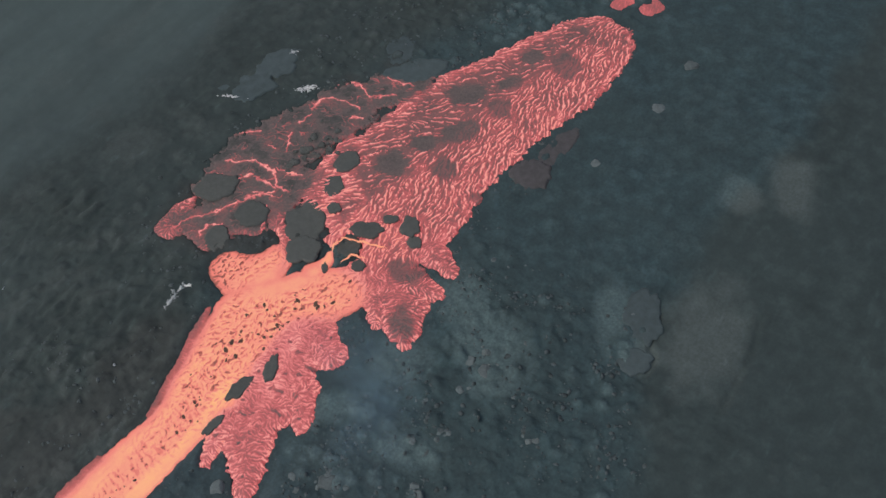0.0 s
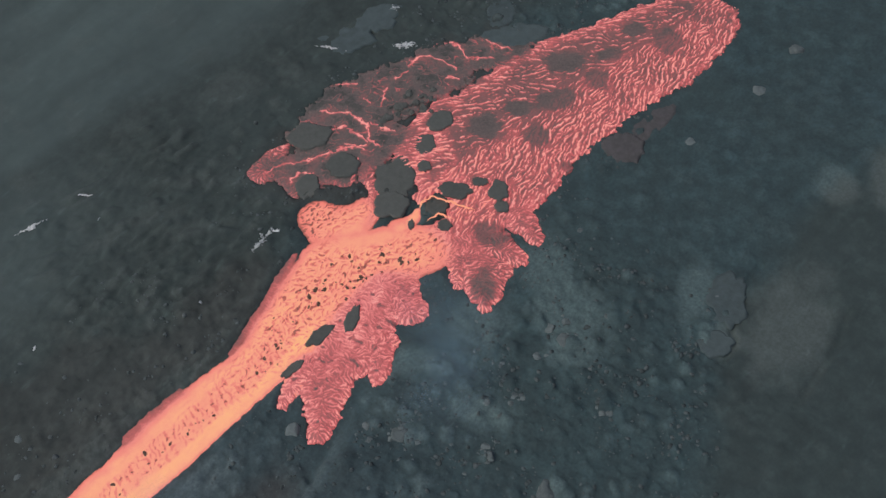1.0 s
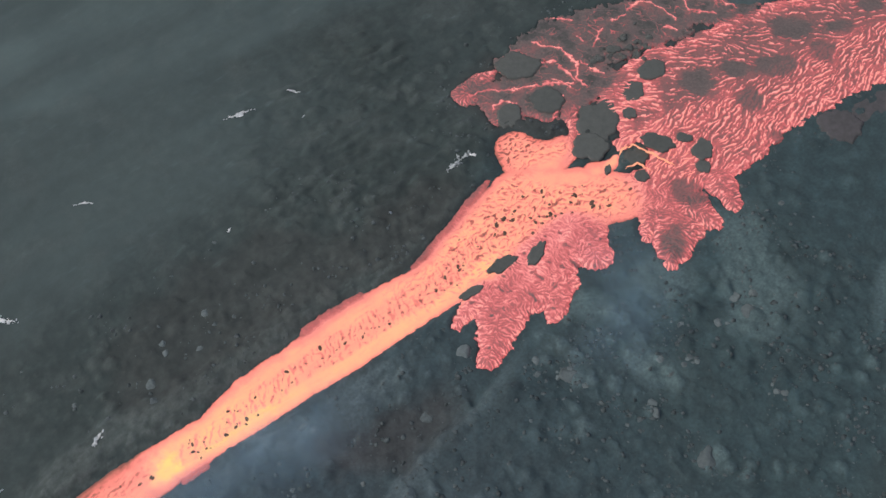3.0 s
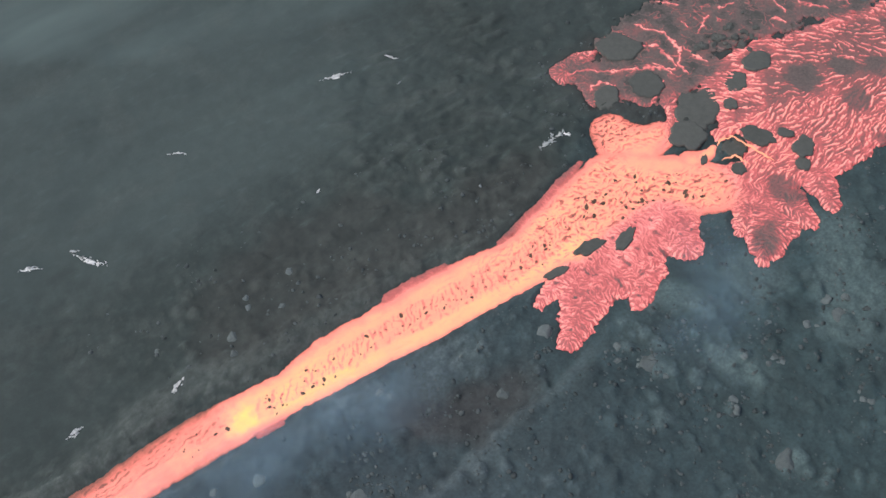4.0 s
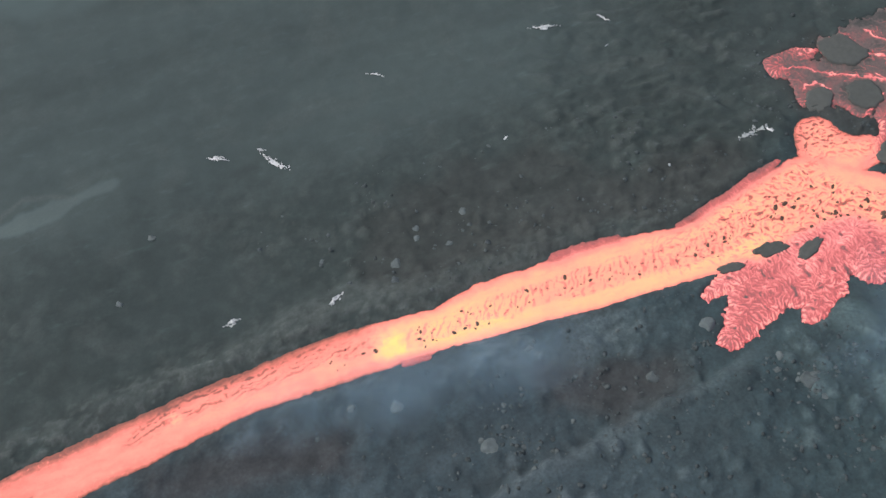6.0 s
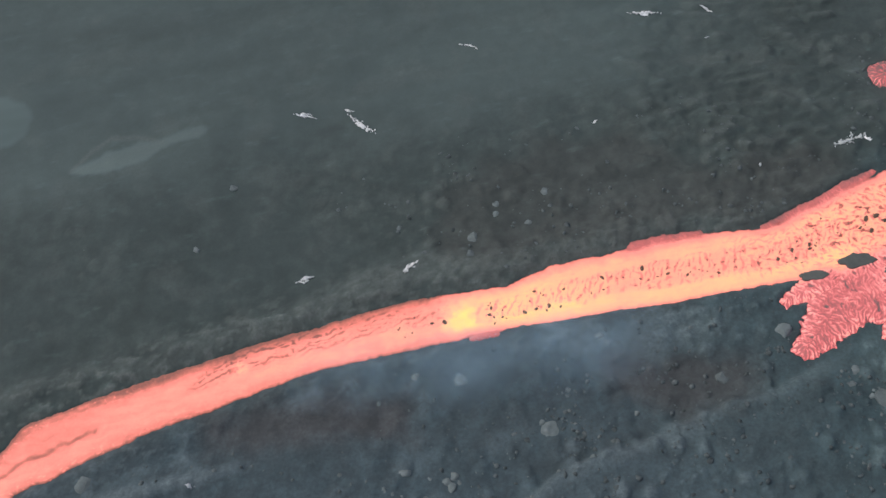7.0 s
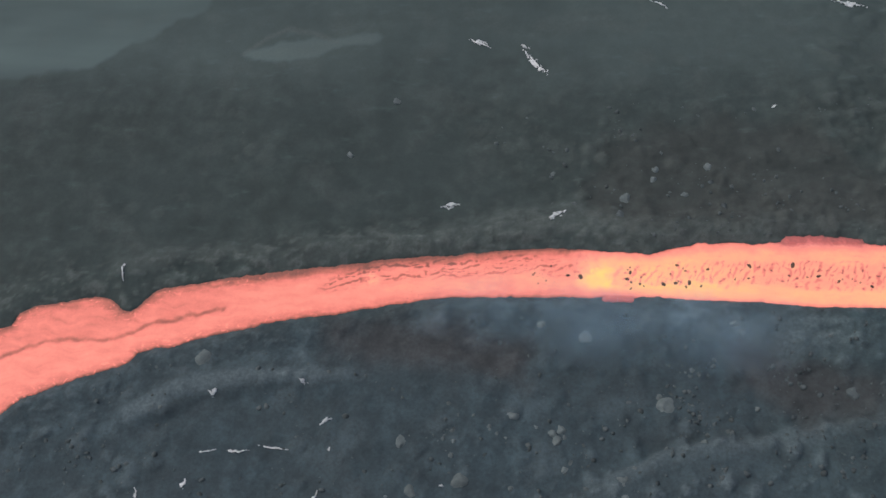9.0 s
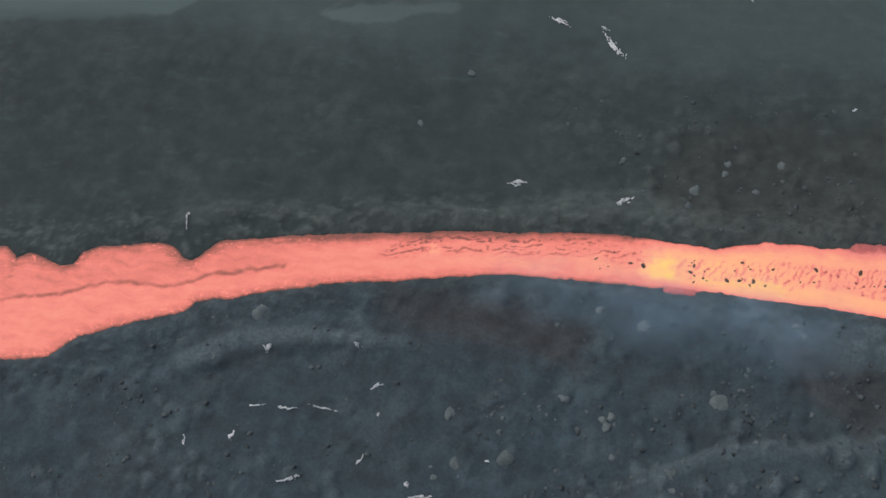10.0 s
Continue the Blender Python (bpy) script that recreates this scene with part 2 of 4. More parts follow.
COOL = [
    (96.9, -5.7, 2.76, 2.71, -55), (100.4, -13.0, 1.88, 2.23, -55), (115.1, -7.0, 3.41, 2.24, -55), (127.8, -11.3, 2.01, 1.83, -55),
    (115.3, -13.3, 2.12, 2.18, -55), (128.8, -17.2, 2.71, 3.19, -55), (108.0, -10.9, 3.85, 2.07, -28), (103.2, -7.5, 2.62, 1.63, -55),
    (121.0, -11.6, 2.29, 1.25, -41), (103.8, 2.0, 1.79, 0.98, -55), (98.6, -20.4, 1.33, 1.07, -54), (82.2, -19.6, 3.16, 2.12, -64),
    (74.7, -23.9, 1.68, 2.73, -45),
]

HOT = [
    (4.6, -8.7, 3.0, 2.6, -20), (-23.4, -8.7, 1.6, 0.9, -10), (78.4, -8.3, 2.4, 1.3, 10),
]

CRUST_LINE = [
    (-29.2, -9.8, 0.30), (-24.1, -8.3, 0.70), (-19.0, -7.6, 0.85), (-10.6, -7.2, 0.85), (-3.7, -6.5, 0.60), (1.0, -7.4, 0.60), (6.1, -6.8, 0.75),
    (14.4, -6.7, 0.70), (22.4, -6.1, 0.50),
]

THREADS = [
    [(78.6, -8.8), (79.8, -8.2), (81.5, -8.7), (82.2, -10.8), (82.8, -13.0), (83.4, -15.2)],
    [(77.8, -11.0), (79.9, -11.3), (80.4, -13.6)],
]

BLOCK_HEAP = [
    (90.5, 7.3, 1.64), (93.1, 8.0, 1.86), (94.1, 5.9, 2.06), (96.5, 5.8, 1.45), (94.1, 4.1, 1.23), (89.2, 7.9, 1.23),
]

DEPOSITS_A = [
    (-2.8, 24.7, 2.8, 0.6, -52.0), (-4.3, 27.5, 0.8, 0.4, -31.3), (-10.7, 28.1, 1.8, 0.3, -25.3), (-13.8, 1.9, 1.5, 0.4, 5.7),
    (-0.1, -0.1, 1.2, 0.5, 33.4), (-55.4, -8.4, 0.3, 1.2, 5.9), (-38.1, -31.3, 1.5, 0.3, 1.4), (-33.7, -30.9, 1.7, 0.2, -8.6),
    (-41.5, -31.4, 1.2, 0.1, 6.5), (-27.8, -27.8, 1.1, 0.4, 22.2), (-26.9, -31.2, 0.3, 0.5, 6.5), (-43.7, -35.4, 0.5, 0.6, 6.6),
    (-49.3, -36.7, 0.3, 0.8, 16.9), (-28.3, -36.6, 0.8, 0.3, 63.8), (-36.1, -39.7, 1.6, 0.3, 16.8), (-22.4, -38.9, 0.4, 0.6, 6.8),
    (-20.6, -40.0, 1.6, 0.3, 6.8), (-13.7, -35.1, 0.3, 0.3, 6.7), (-30.7, -22.9, 0.6, 0.4, -9.3), (-41.6, -24.3, 0.6, 0.6, 6.3),
]

DEPOSITS_B = [
    (-13.8, 1.9, 0.8, 0.7, 5.0), (14.7, 34.8, 1.6, 0.3, -36.9), (40.7, 33.7, 0.9, 0.3, -31.3), (49.8, 32.5, 1.0, 0.3, -38.0),
    (60.1, 5.4, 1.1, 1.6, -55.6), (63.3, 5.1, 0.6, 0.6, -30.9), (-10.5, 28.4, 1.2, 0.3, -18.4), (102.8, 16.0, 2.0, 1.0, -57.9),
    (94.8, 24.7, 2.7, 0.4, -64.6), (108.0, 23.2, 1.0, 0.8, -15.3), (62.5, 5.7, 0.6, 1.0, -57.0), (48.5, 27.5, 0.2, 0.4, -57.0),
    (41.0, 34.0, 2.3, 0.5, -16.8), (-0.6, -0.4, 0.3, 1.0, -41.6), (48.2, 4.5, 0.3, 0.4, -42.7), (29.0, 17.0, 0.3, 0.5, -42.6),
]

SLABS = [
    (93.8, -50.6, 2.4, 4.3, -69.0), (86.9, -53.1, 2.1, 2.2, -56.7), (106.8, -24.4, 3.2, 3.0, -26.0), (113.4, -24.8, 5.2, 1.8, -4.9),
    (118.1, 8.2, 2.4, 3.0, -58.2), (115.8, 3.1, 5.1, 2.4, -43.8), (104.4, 23.9, 3.9, 2.9, -22.0), (97.9, 24.4, 4.4, 2.9, -36.5),
]

PALE_PATCHES = [
    (95.1, -59.1, 5.4, 9.5, -75.0), (125.3, -57.5, 3.6, 6.4, -57.4), (119.4, -52.3, 3.2, 3.2, -57.4), (78.9, -34.4, 2.9, 5.2, -39.3),
    (81.3, -32.3, 1.7, 4.5, -56.8), (79.3, -33.8, 2.1, 3.9, -42.5), (52.0, -31.3, 1.4, 1.2, -42.0), (57.2, -49.0, 1.7, 2.0, -41.7),
    (88.2, -53.3, 2.8, 3.3, -42.2), (92.1, -46.7, 2.8, 5.3, -67.6), (-16.0, -15.4, 2.9, 1.6, 6.1), (28.5, -16.3, 9.0, 3.0, -1.0),
    (19.8, -14.8, 4.1, 2.3, -9.8), (-29.6, -22.0, 6.0, 1.0, 3.3), (77.6, -33.4, 2.9, 6.0, -48.4), (60.4, -35.8, 4.2, 3.1, -75.8),
    (59.2, -23.6, 3.7, 2.1, -42.3), (77.8, -36.5, 5.2, 6.8, -50.9), (82.8, -28.3, 3.5, 5.5, -51.1), (69.7, -26.6, 4.7, 4.1, -78.8),
    (78.4, 30.9, 5.2, 3.7, -29.6), (75.6, -38.9, 3.0, 4.2, -56.6),
    (54.2, 21.2, 5.0, 1.6, -30.0), (56.5, 14.5, 4.5, 1.5, -35.0), (65.5, 17.8, 4.0, 1.4, -40.0), (46.5, 23.5, 4.0, 1.3, -25.0), (61.0, 22.5, 3.5, 1.3, -40.0),
]

RIDGE_WEST = [
    (-51.3, -27.0, 1.1), (-45.6, -23.8, 1.0), (-38.9, -22.3, 0.9), (-30.5, -21.9, 0.6), (-26.0, -21.8, 0.4),
]

LEVEE_NORTH = [
    (-55.3, -7.6, 1.1), (-48.9, -5.8, 0.9), (-42.2, -5.4, 0.8), (-34.6, -6.3, 0.9), (-27.5, -4.7, 1.1), (-17.3, -4.1, 1.1), (-7.5, -1.9, 1.4),
    (1.7, -0.5, 1.8), (13.7, -2.5, 1.6), (27.4, -1.9, 1.5),
]

ASH_ISLE = [
    (-44.0, 26.5, 0.9), (-39.2, 26.8, 2.2), (-34.3, 27.6, 2.0), (-30.1, 28.5, 1.1), (-26.0, 29.0, 1.6),
]

CRACK_A = [
    (102.1, -51.3, 0.3), (97.3, -50.9, 0.3), (93.5, -52.6, 0.3), (90.3, -53.3, 0.2), (88.4, -55.2, 0.2), (85.0, -54.6, 0.3), (85.6, -51.7, 0.2),
]

CRACK_B = [
    (102.4, -63.8, 0.2), (97.0, -65.1, 0.2), (91.0, -65.2, 0.3), (85.4, -65.6, 0.2),
]

CRACK_C = [
    (101.6, 22.1, 0.3), (98.6, 23.2, 0.6), (96.0, 23.3, 0.4),
]

CRACK_D = [
    (115.6, -25.1, 0.2), (112.7, -25.0, 0.4), (109.6, -25.5, 0.4), (106.6, -26.0, 0.3),
]

BAND = [
    (-77.1, -21.4), (-69.3, -19.9), (-64.0, -17.6), (-55.2, -17.3), (-51.9, -15.5), (-47.0, -14.3), (-42.1, -13.1),
]

SCORCHED = [
    (71.0, 13.6, 3.5), (73.4, 6.5, 3.8), (76.3, -1.0, 3.7), (81.9, -1.6, 4.3), (82.2, 5.4, 4.9), (76.2, 13.9, 3.9), (81.8, 9.7, 5.9), (90.1, 7.9, 6.1),
    (102.1, 7.6, 5.3), (112.3, 4.1, 3.8),
]

SMOKE_A = [
    (-13.0, -13.6, 1.4), (-1.2, -14.3, 2.6), (2.4, -14.6, 3.0), (13.9, -15.7, 3.5), (24.0, -16.4, 2.6),
]

SMOKE_C = [
    (66.7, -21.0, 2.9), (64.1, -28.1, 3.9), (56.8, -31.4, 3.4),
]

BROWN_NORTH = [
    (7.2, 0.2, 1.7), (17.8, 1.2, 2.3), (28.3, 1.8, 3.0), (35.0, 2.8, 3.7), (45.4, 0.9, 4.2), (54.8, 3.0, 3.5),
]

BROWN_WEST = [
    (11.0, 4.5, 6.7), (20.5, 8.1, 7.0), (32.7, 7.2, 5.7),
]

BROWN_SOUTH = [
    (-27.0, -17.3, 1.6), (-16.5, -17.3, 2.8), (-6.0, -19.8, 2.5),
]

BROWN_EAST = [
    (23.0, -19.8, 2.2), (29.1, -23.2, 3.2), (35.0, -24.0, 2.5),
]

PLAIN_EDGE = [
    (132.5, -54.0), (120.9, -52.6), (106.4, -51.5), (89.5, -51.6), (77.2, -58.5), (68.8, -62.3),
]

HEAPS_SOUTH = [
    (56.2, -39.3, 2.6), (63.6, -37.5, 2.2), (66.5, -31.4, 2.3), (73.1, -36.9, 2.3), (77.2, -35.9, 2.0), (52.1, -28.1, 2.0), (70.0, -48.5, 2.1),
    (48.8, -25.4, 2.0), (-8.0, -27.8, 2.7), (-1.4, -28.8, 2.0), (-12.9, -31.1, 2.0), (6.6, -34.2, 2.3), (-17.5, -37.0, 2.3),
]

BOULDERS_WEST = [
    (-43.4, -19.9, 1.3), (-11.6, -34.3, 1.4), (12.4, -25.2, 1.2), (3.2, -16.4, 1.0), (-2.2, -15.0, 0.6), (8.6, 2.8, 0.9), (7.8, 0.1, 0.7),
    (19.6, 7.5, 0.7), (12.7, 7.2, 0.5), (-18.6, -29.9, 0.8), (-0.9, -28.7, 0.6), (22.7, -25.4, 0.4), (21.0, -14.7, 0.6), (21.8, -15.8, 0.6),
    (-5.5, -26.7, 0.7), (-21.9, 18.5, 0.7), (-27.6, 9.5, 0.6), (15.5, -20.7, 0.4), (15.3, -25.2, 0.3), (-5.7, -35.3, 0.5), (0.4, -32.9, 0.5),
    (6.6, -34.3, 0.6), (16.2, -29.8, 0.5), (12.2, 5.6, 0.6), (-0.5, 6.5, 0.5), (16.3, 3.5, 0.6),
]

BOULDERS_EAST = [
    (56.5, -39.3, 0.7), (56.0, -40.5, 0.8), (49.3, -25.9, 0.6), (33.8, -23.3, 0.9), (42.9, -19.1, 1.1), (51.4, -29.8, 1.3), (56.9, -48.3, 1.4),
    (51.7, -32.1, 0.7), (61.3, -35.5, 0.6), (64.7, -37.5, 0.6), (74.8, -37.6, 1.0), (75.0, -34.8, 0.8), (113.9, -31.5, 0.9), (129.2, -33.7, 1.3),
    (140.4, -33.8, 1.5),
]

ASH_EDGE = [(-140, 75), (-49.5, 66), (-30, 65), (-3, 67), (9, 60), (20, 50), (37, 45), (68, 41), (95, 35), (113, 40), (150, 62), (200, 90)]
ASH_TONGUE = [(-55.3, 37.8, 5.2), (-64.0, 37.2, 9.2), (-71.5, 37.5, 13.8), (-80.0, 38.5, 16.6), (-120.0, 44.0, 26.0)]
ISLE_RIM = [(-44.5, 26.6, 0.25), (-41.5, 29.2, 0.3), (-38.4, 30.9, 0.35), (-34.5, 30.2, 0.3), (-31.0, 28.6, 0.3)]
SCARP = [(-2, -37.5), (4, -34.6), (12, -30.6), (19, -29.4), (27, -28.2), (34, -26.3), (41, -26.0), (46, -24.0), (52, -23.0)]


# ---- noise on arrays ----
WHEEL = np.stack([np.cos(np.linspace(0, 2 * math.pi, 256, endpoint=False)), np.sin(np.linspace(0, 2 * math.pi, 256, endpoint=False))]).astype(np.float32)


def scrambled(ix, iy, seed):
    h = ix.astype(np.uint32) * np.uint32(374761393) + iy.astype(np.uint32) * np.uint32(668265263) + np.uint32(seed * 97531 + 17)
    h = (h ^ (h >> np.uint32(13))) * np.uint32(1274126177)
    return h ^ (h >> np.uint32(16))


def hashed(ix, iy, seed):
    h = scrambled(ix, iy, seed) * np.uint32(2246822519)
    return (h ^ (h >> np.uint32(15))).astype(np.float32) / np.float32(4294967296.0)


def perlin(x, y, seed=0):
    ix, iy = np.floor(x).astype(np.int32), np.floor(y).astype(np.int32)
    fx, fy = (x - ix).astype(np.float32), (y - iy).astype(np.float32)
    u, v = fx * fx * fx * (fx * (fx * 6 - 15) + 10), fy * fy * fy * (fy * (fy * 6 - 15) + 10)

    def corner(i, j):
        k = scrambled(ix + i, iy + j, seed) & np.uint32(255)
        return WHEEL[0][k] * (fx - i) + WHEEL[1][k] * (fy - j)

    low = corner(0, 0) * (1 - u) + corner(1, 0) * u
    high = corner(0, 1) * (1 - u) + corner(1, 1) * u
    return (low * (1 - v) + high * v) * 1.5


def fbm(x, y, octaves=4, seed=0):
    total, gain, norm = 0.0, 1.0, 0.0
    for k in range(octaves):
        total = total + gain * perlin(x * 2**k + 13.7 * k, y * 2**k - 7.3 * k, seed + k)
        norm += gain
        gain *= 0.5
    return total / norm


def cells(x, y, seed=0):
    """Distance to the nearest and second nearest of scattered points, and the nearest one's random number."""
    ix, iy = np.floor(x).astype(np.int32), np.floor(y).astype(np.int32)
    first, second, chance = np.full(x.shape, 9.0), np.full(x.shape, 9.0), np.zeros(x.shape)
    for i in (-1, 0, 1):
        for j in (-1, 0, 1):
            cx, cy = ix + i, iy + j
            d = np.hypot(cx + hashed(cx, cy, seed) - x, cy + hashed(cx, cy, seed + 1) - y)
            near = d < first
            second = np.where(near, first, np.minimum(second, d))
            chance = np.where(near, hashed(cx, cy, seed + 2), chance)
            first = np.minimum(first, d)
    return first, second, chance


def step(a, b, v):
    s = np.clip((v - a) / (b - a), 0, 1)
    return s * s * (3 - 2 * s)


def chain(x, y, rows, reach=8.0):
    """Signed distance to a chain of round, tapering links; far from it, just a large number."""
    best = np.full(x.shape, float(reach))
    rows = [r if len(r) == 3 else (*r, 0.0) for r in rows]
    for (ax, ay, ar), (bx, by, br) in zip(rows, rows[1:]):
        pad = max(ar, br) + reach
        near = (x > min(ax, bx) - pad) & (x < max(ax, bx) + pad) & (y > min(ay, by) - pad) & (y < max(ay, by) + pad)
        if not near.any():
            continue
        px, py, dx, dy = x[near] - ax, y[near] - ay, bx - ax, by - ay
        t = np.clip((px * dx + py * dy) / (dx * dx + dy * dy), 0, 1)
        best[near] = np.minimum(best[near], np.hypot(px - t * dx, py - t * dy) - ar - t * (br - ar))
    return best


def oval(x, y, row):
    """1 in the middle of a turned oval, 0 on its rim, negative outside."""
    cx, cy, a, b, turn = row
    c, s = math.cos(radians(turn)), math.sin(radians(turn))
    u, v = (x - cx) * c + (y - cy) * s, -(x - cx) * s + (y - cy) * c
    return 1 - np.hypot(u / a, v / b)


# ---- the lava field ----
FLOWS = [
    # name, chains with the part that each one makes, roughness of the margin, height of the surface
    ("channel", [("stream", CHANNEL), ("pool", POOL), ("pool_head", POOL_HEAD), ("spout", SPOUT)]
     + [("bank_bay", BAY_A), ("bank_bay", BAY_B), ("bank_bay", BAY_C)], 0.27, -0.15),
    ("south", [("lobe_body", SOUTH_LOBE), ("side_bulge", SOUTH_SIDE), ("toe", SOUTH_TOE_A), ("toe", SOUTH_TOE_B)], 0.7, 0.55),
    ("east", [("lobe_body", EAST_LOBE), ("toe", EAST_TOE_A), ("toe", EAST_TOE_B), ("toe", EAST_TOE_C)], 0.8, 0.5),
    ("sheet", [("main_sheet", SHEET), ("neck", SHEET_NECK), ("side_arm", SHEET_WEST)], 1.05, 0.45),
    ("breakout", [("rim", BREAKOUT_RIM), ("arm", BREAKOUT_ARM), ("spur", BREAKOUT_SPUR), ("knot", BREAKOUT_KNOT), ("cascade", BREAKOUT_FALL)], 0.45, 0.25),
    ("veined", [("west_crust", VEIN_WEST), ("middle_crust", VEIN_MID), ("north_crust", VEIN_NORTH)], 1.5, 0.12),
    # sparks, and crust ledges whose red light from the channel is painted as glow
    ("ember_ledge", [("patch", [(*s[:2], 0.8 * s[2]), (s[0] + 1.6, s[1] - 1.1, 0.55 * s[2]), (s[0] + 3.0, s[1] + 0.4, 0.25 * s[2])]) for s in SPARKS]
     + [("patch", c) for c in (LEDGE_A, LEDGE_B, LEDGE_C, LEDGE_D)], 0.35, 0.15),
]


def margins(x, y):
    """Signed distance to each flow, with frayed margins."""
    coarse, small = fbm(x / 2.6, y / 2.6, 3, 5), fbm(x / 0.7, y / 0.7, 2, 9)
    fringe = coarse + 0.6 * small
    return [np.min([chain(x, y, c) for _, c in chains], axis=0) + rough * fringe for _, chains, rough, _ in FLOWS]


def lobe_reach(x, y):
    """Plain distance to the margins of the lobes and breakouts."""
    return np.min([chain(x, y, c, 20.0) for k in (1, 2, 4) for _, c in FLOWS[k][1]], axis=0)


SPREAD = {}


def lava(x, y):
    """Margin distance, surface height and heat of the lava."""
    ds = margins(x, y)
    every = np.min(ds, axis=0)
    weights = [np.exp(np.clip(-d / 0.8, -30, 12)) for d in ds]
    total = np.sum(weights, axis=0) + 1e-9
    inside = np.clip(-every, 0, None)
    rise = 1 - np.exp(-inside / 0.7)
    warp_x, warp_y = x + 0.9 * fbm(x / 3, y / 3, 2, 21), y + 0.9 * fbm(x / 3, y / 3, 2, 22)

    # the way in which the skin is drawn out: down the slope of each lobe, across the sheet's south-east flank, along its rest
    owner = np.argmin(ds, axis=0)
    e = 0.25
    reach = [lobe_reach(x, y), lobe_reach(x + e, y), lobe_reach(x, y + e)]
    drawn = np.arctan2(reach[2] - reach[0], reach[1] - reach[0]) + 0.7 * fbm(x / 2.5, y / 2.5, 2, 23)
    c, s = math.cos(radians(-12)), math.sin(radians(-12))
    side = step(-3.5, 1.5, -((x - 105) * -s + (y + 11) * c) + 1.5 * fbm(x / 6, y / 6, 2, 24))
    sway = 0.9 * fbm(x / 4.5, y / 4.5, 2, 25) + 0.55 * fbm(x / 1.8, y / 1.8, 2, 26)
    lain = radians(-48) + side * radians(62) + sway
    turn = np.where(owner == 3, lain, np.where(owner == 5, radians(-50) + 1.5 * sway, np.where(owner == 0, radians(-20) + 1.4 * sway, drawn)))

    wig_x = x + 0.38 * fbm(x / 1.5, y / 1.5, 2, 27)
    wig_y = y + 0.38 * fbm(x / 1.5, y / 1.5, 2, 28)

    def strands(size, length, seed, steps=11, angle=turn, half=0.35):
        """Strings of skin drawn out along an angle: mean 0, spread about 1."""
        total = 0.0
        for k in np.linspace(-1, 1, steps):
            px, py = wig_x + np.cos(angle) * k * length, wig_y + np.sin(angle) * k * length
            total = total + perlin(px / size, py / size, seed) + half * perlin(px / (0.5 * size), py / (0.5 * size), seed + 1)
        return total / SPREAD.setdefault(seed, np.std(total) + 1e-6)

    def threads(field, wide):
        return np.clip(1.25 - np.abs(field) / wide, 0, 1)

    blotch = fbm(x / 5, y / 5, 3, 40)
    curd = fbm(x / 1.1, y / 1.1, 3, 46)
    uneven = fbm(x / 1.8, y / 1.8, 3, 38)
    long_strings = strands(0.38, 1.15, 31, 15, half=0.3)
    short_strings = strands(0.35, 0.62, 35, 11)
    strokes = strands(0.29, 0.3, 41, 7, turn + 1.6 * uneven, 0.6)
    fringe = step(4.0, 0.8, inside)
    worms = strands(0.4, 0.3, 33, 7, turn + 2.6 * uneven)
    crowd = np.clip(np.maximum(side, step(3.6, 0.8, inside)), 0, 1)
    skin = step(-0.5, 1.7, strokes + 0.8 * curd) * np.clip(0.85 + 0.8 * uneven, 0.3, 1.15) * (0.6 + 0.4 * fringe)
    crease = step(-0.3, -1.3, strokes)
    rim = step(0.8, 0.3, inside) * step(0.0, 0.3, inside) * step(-0.6, 0.6, strokes)
    away_fade = step(-0.35, 0.2, fbm(x / 3, y / 3, 3, 37))
    veins, glowing = 0.7 * threads(strands(1.5, 1.4, 63, 9), 0.15) * away_fade, np.zeros(x.shape)
    for row in VEINS_WEST + VEINS_NORTH:
        away = np.abs(chain(x + 0.7 * fbm(x / 1.2, y / 1.2, 3, 34), y + 0.7 * fbm(x / 1.2, y / 1.2, 3, 32), [(*p, 0.02) for p in row], 4))
        wide = np.clip(0.15 + 0.14 * fbm(x / 1.5, y / 1.5, 2, 30), 0.06, 0.35)
        veins = np.maximum(veins, (0.9 + 0.5 * fbm(x / 1.5, y / 1.5, 2, 29)) * np.exp(-((away / wide) ** 4)))
        glowing = np.maximum(glowing, np.exp(-((away / 0.8) ** 2)))
    cold = np.zeros(x.shape)
    for row in COOL:
        cold = np.maximum(cold, step(-0.2, 0.3, oval(x, y, row) + 0.45 * fbm(x / 1.8, y / 1.8, 3, 50)))

    # the molten channel: salmon below the surge front, peach above it, curdled in the pool
    middle = np.interp(x, [p[0] for p in CHANNEL], [p[1] for p in CHANNEL])
    across = (y - middle) / np.interp(x, [p[0] for p in CHANNEL], [p[2] for p in CHANNEL])
    flow = fbm(warp_x / 4.5, warp_y / 0.8, 3, 54)
    surge = step(1.0, 6.5, x + 1.2 * across + 1.2 * curd)
    above = surge * step(60, 52, x)
    below = 1 - surge
    hot = 0.605 + 0.09 * step(-40, -8, x) + 0.095 * above + 0.04 * step(48, 58, x) + 0.035 * blotch + (0.045 + 0.04 * below) * flow + 0.03 * curd
    for row in HOT:
        hot = hot + 0.16 * step(-0.1, 0.7, oval(x, y, row) + 0.3 * fbm(x / 1.6, y / 1.6, 3, 52))
    hot += above * (0.07 * step(-0.35, -0.6, across + 0.3 * flow) - 0.02)
    belt = above * step(0.55, 0.2, np.abs(across + 0.05 + 0.3 * flow)) * step(4, 9, x)
    combed = strands(0.46, 0.5, 51, 9, radians(66))
    hot += 0.11 * above * step(-0.2, 0.8, oval(x, y, (13.0, -8.3, 13.0, 3.2, 0)))
    hot -= belt * (0.04 + 0.2 * step(0.2, 1.4, combed + 0.6 * curd) + 0.24 * step(1.6, 2.1, worms + 0.3 * combed))
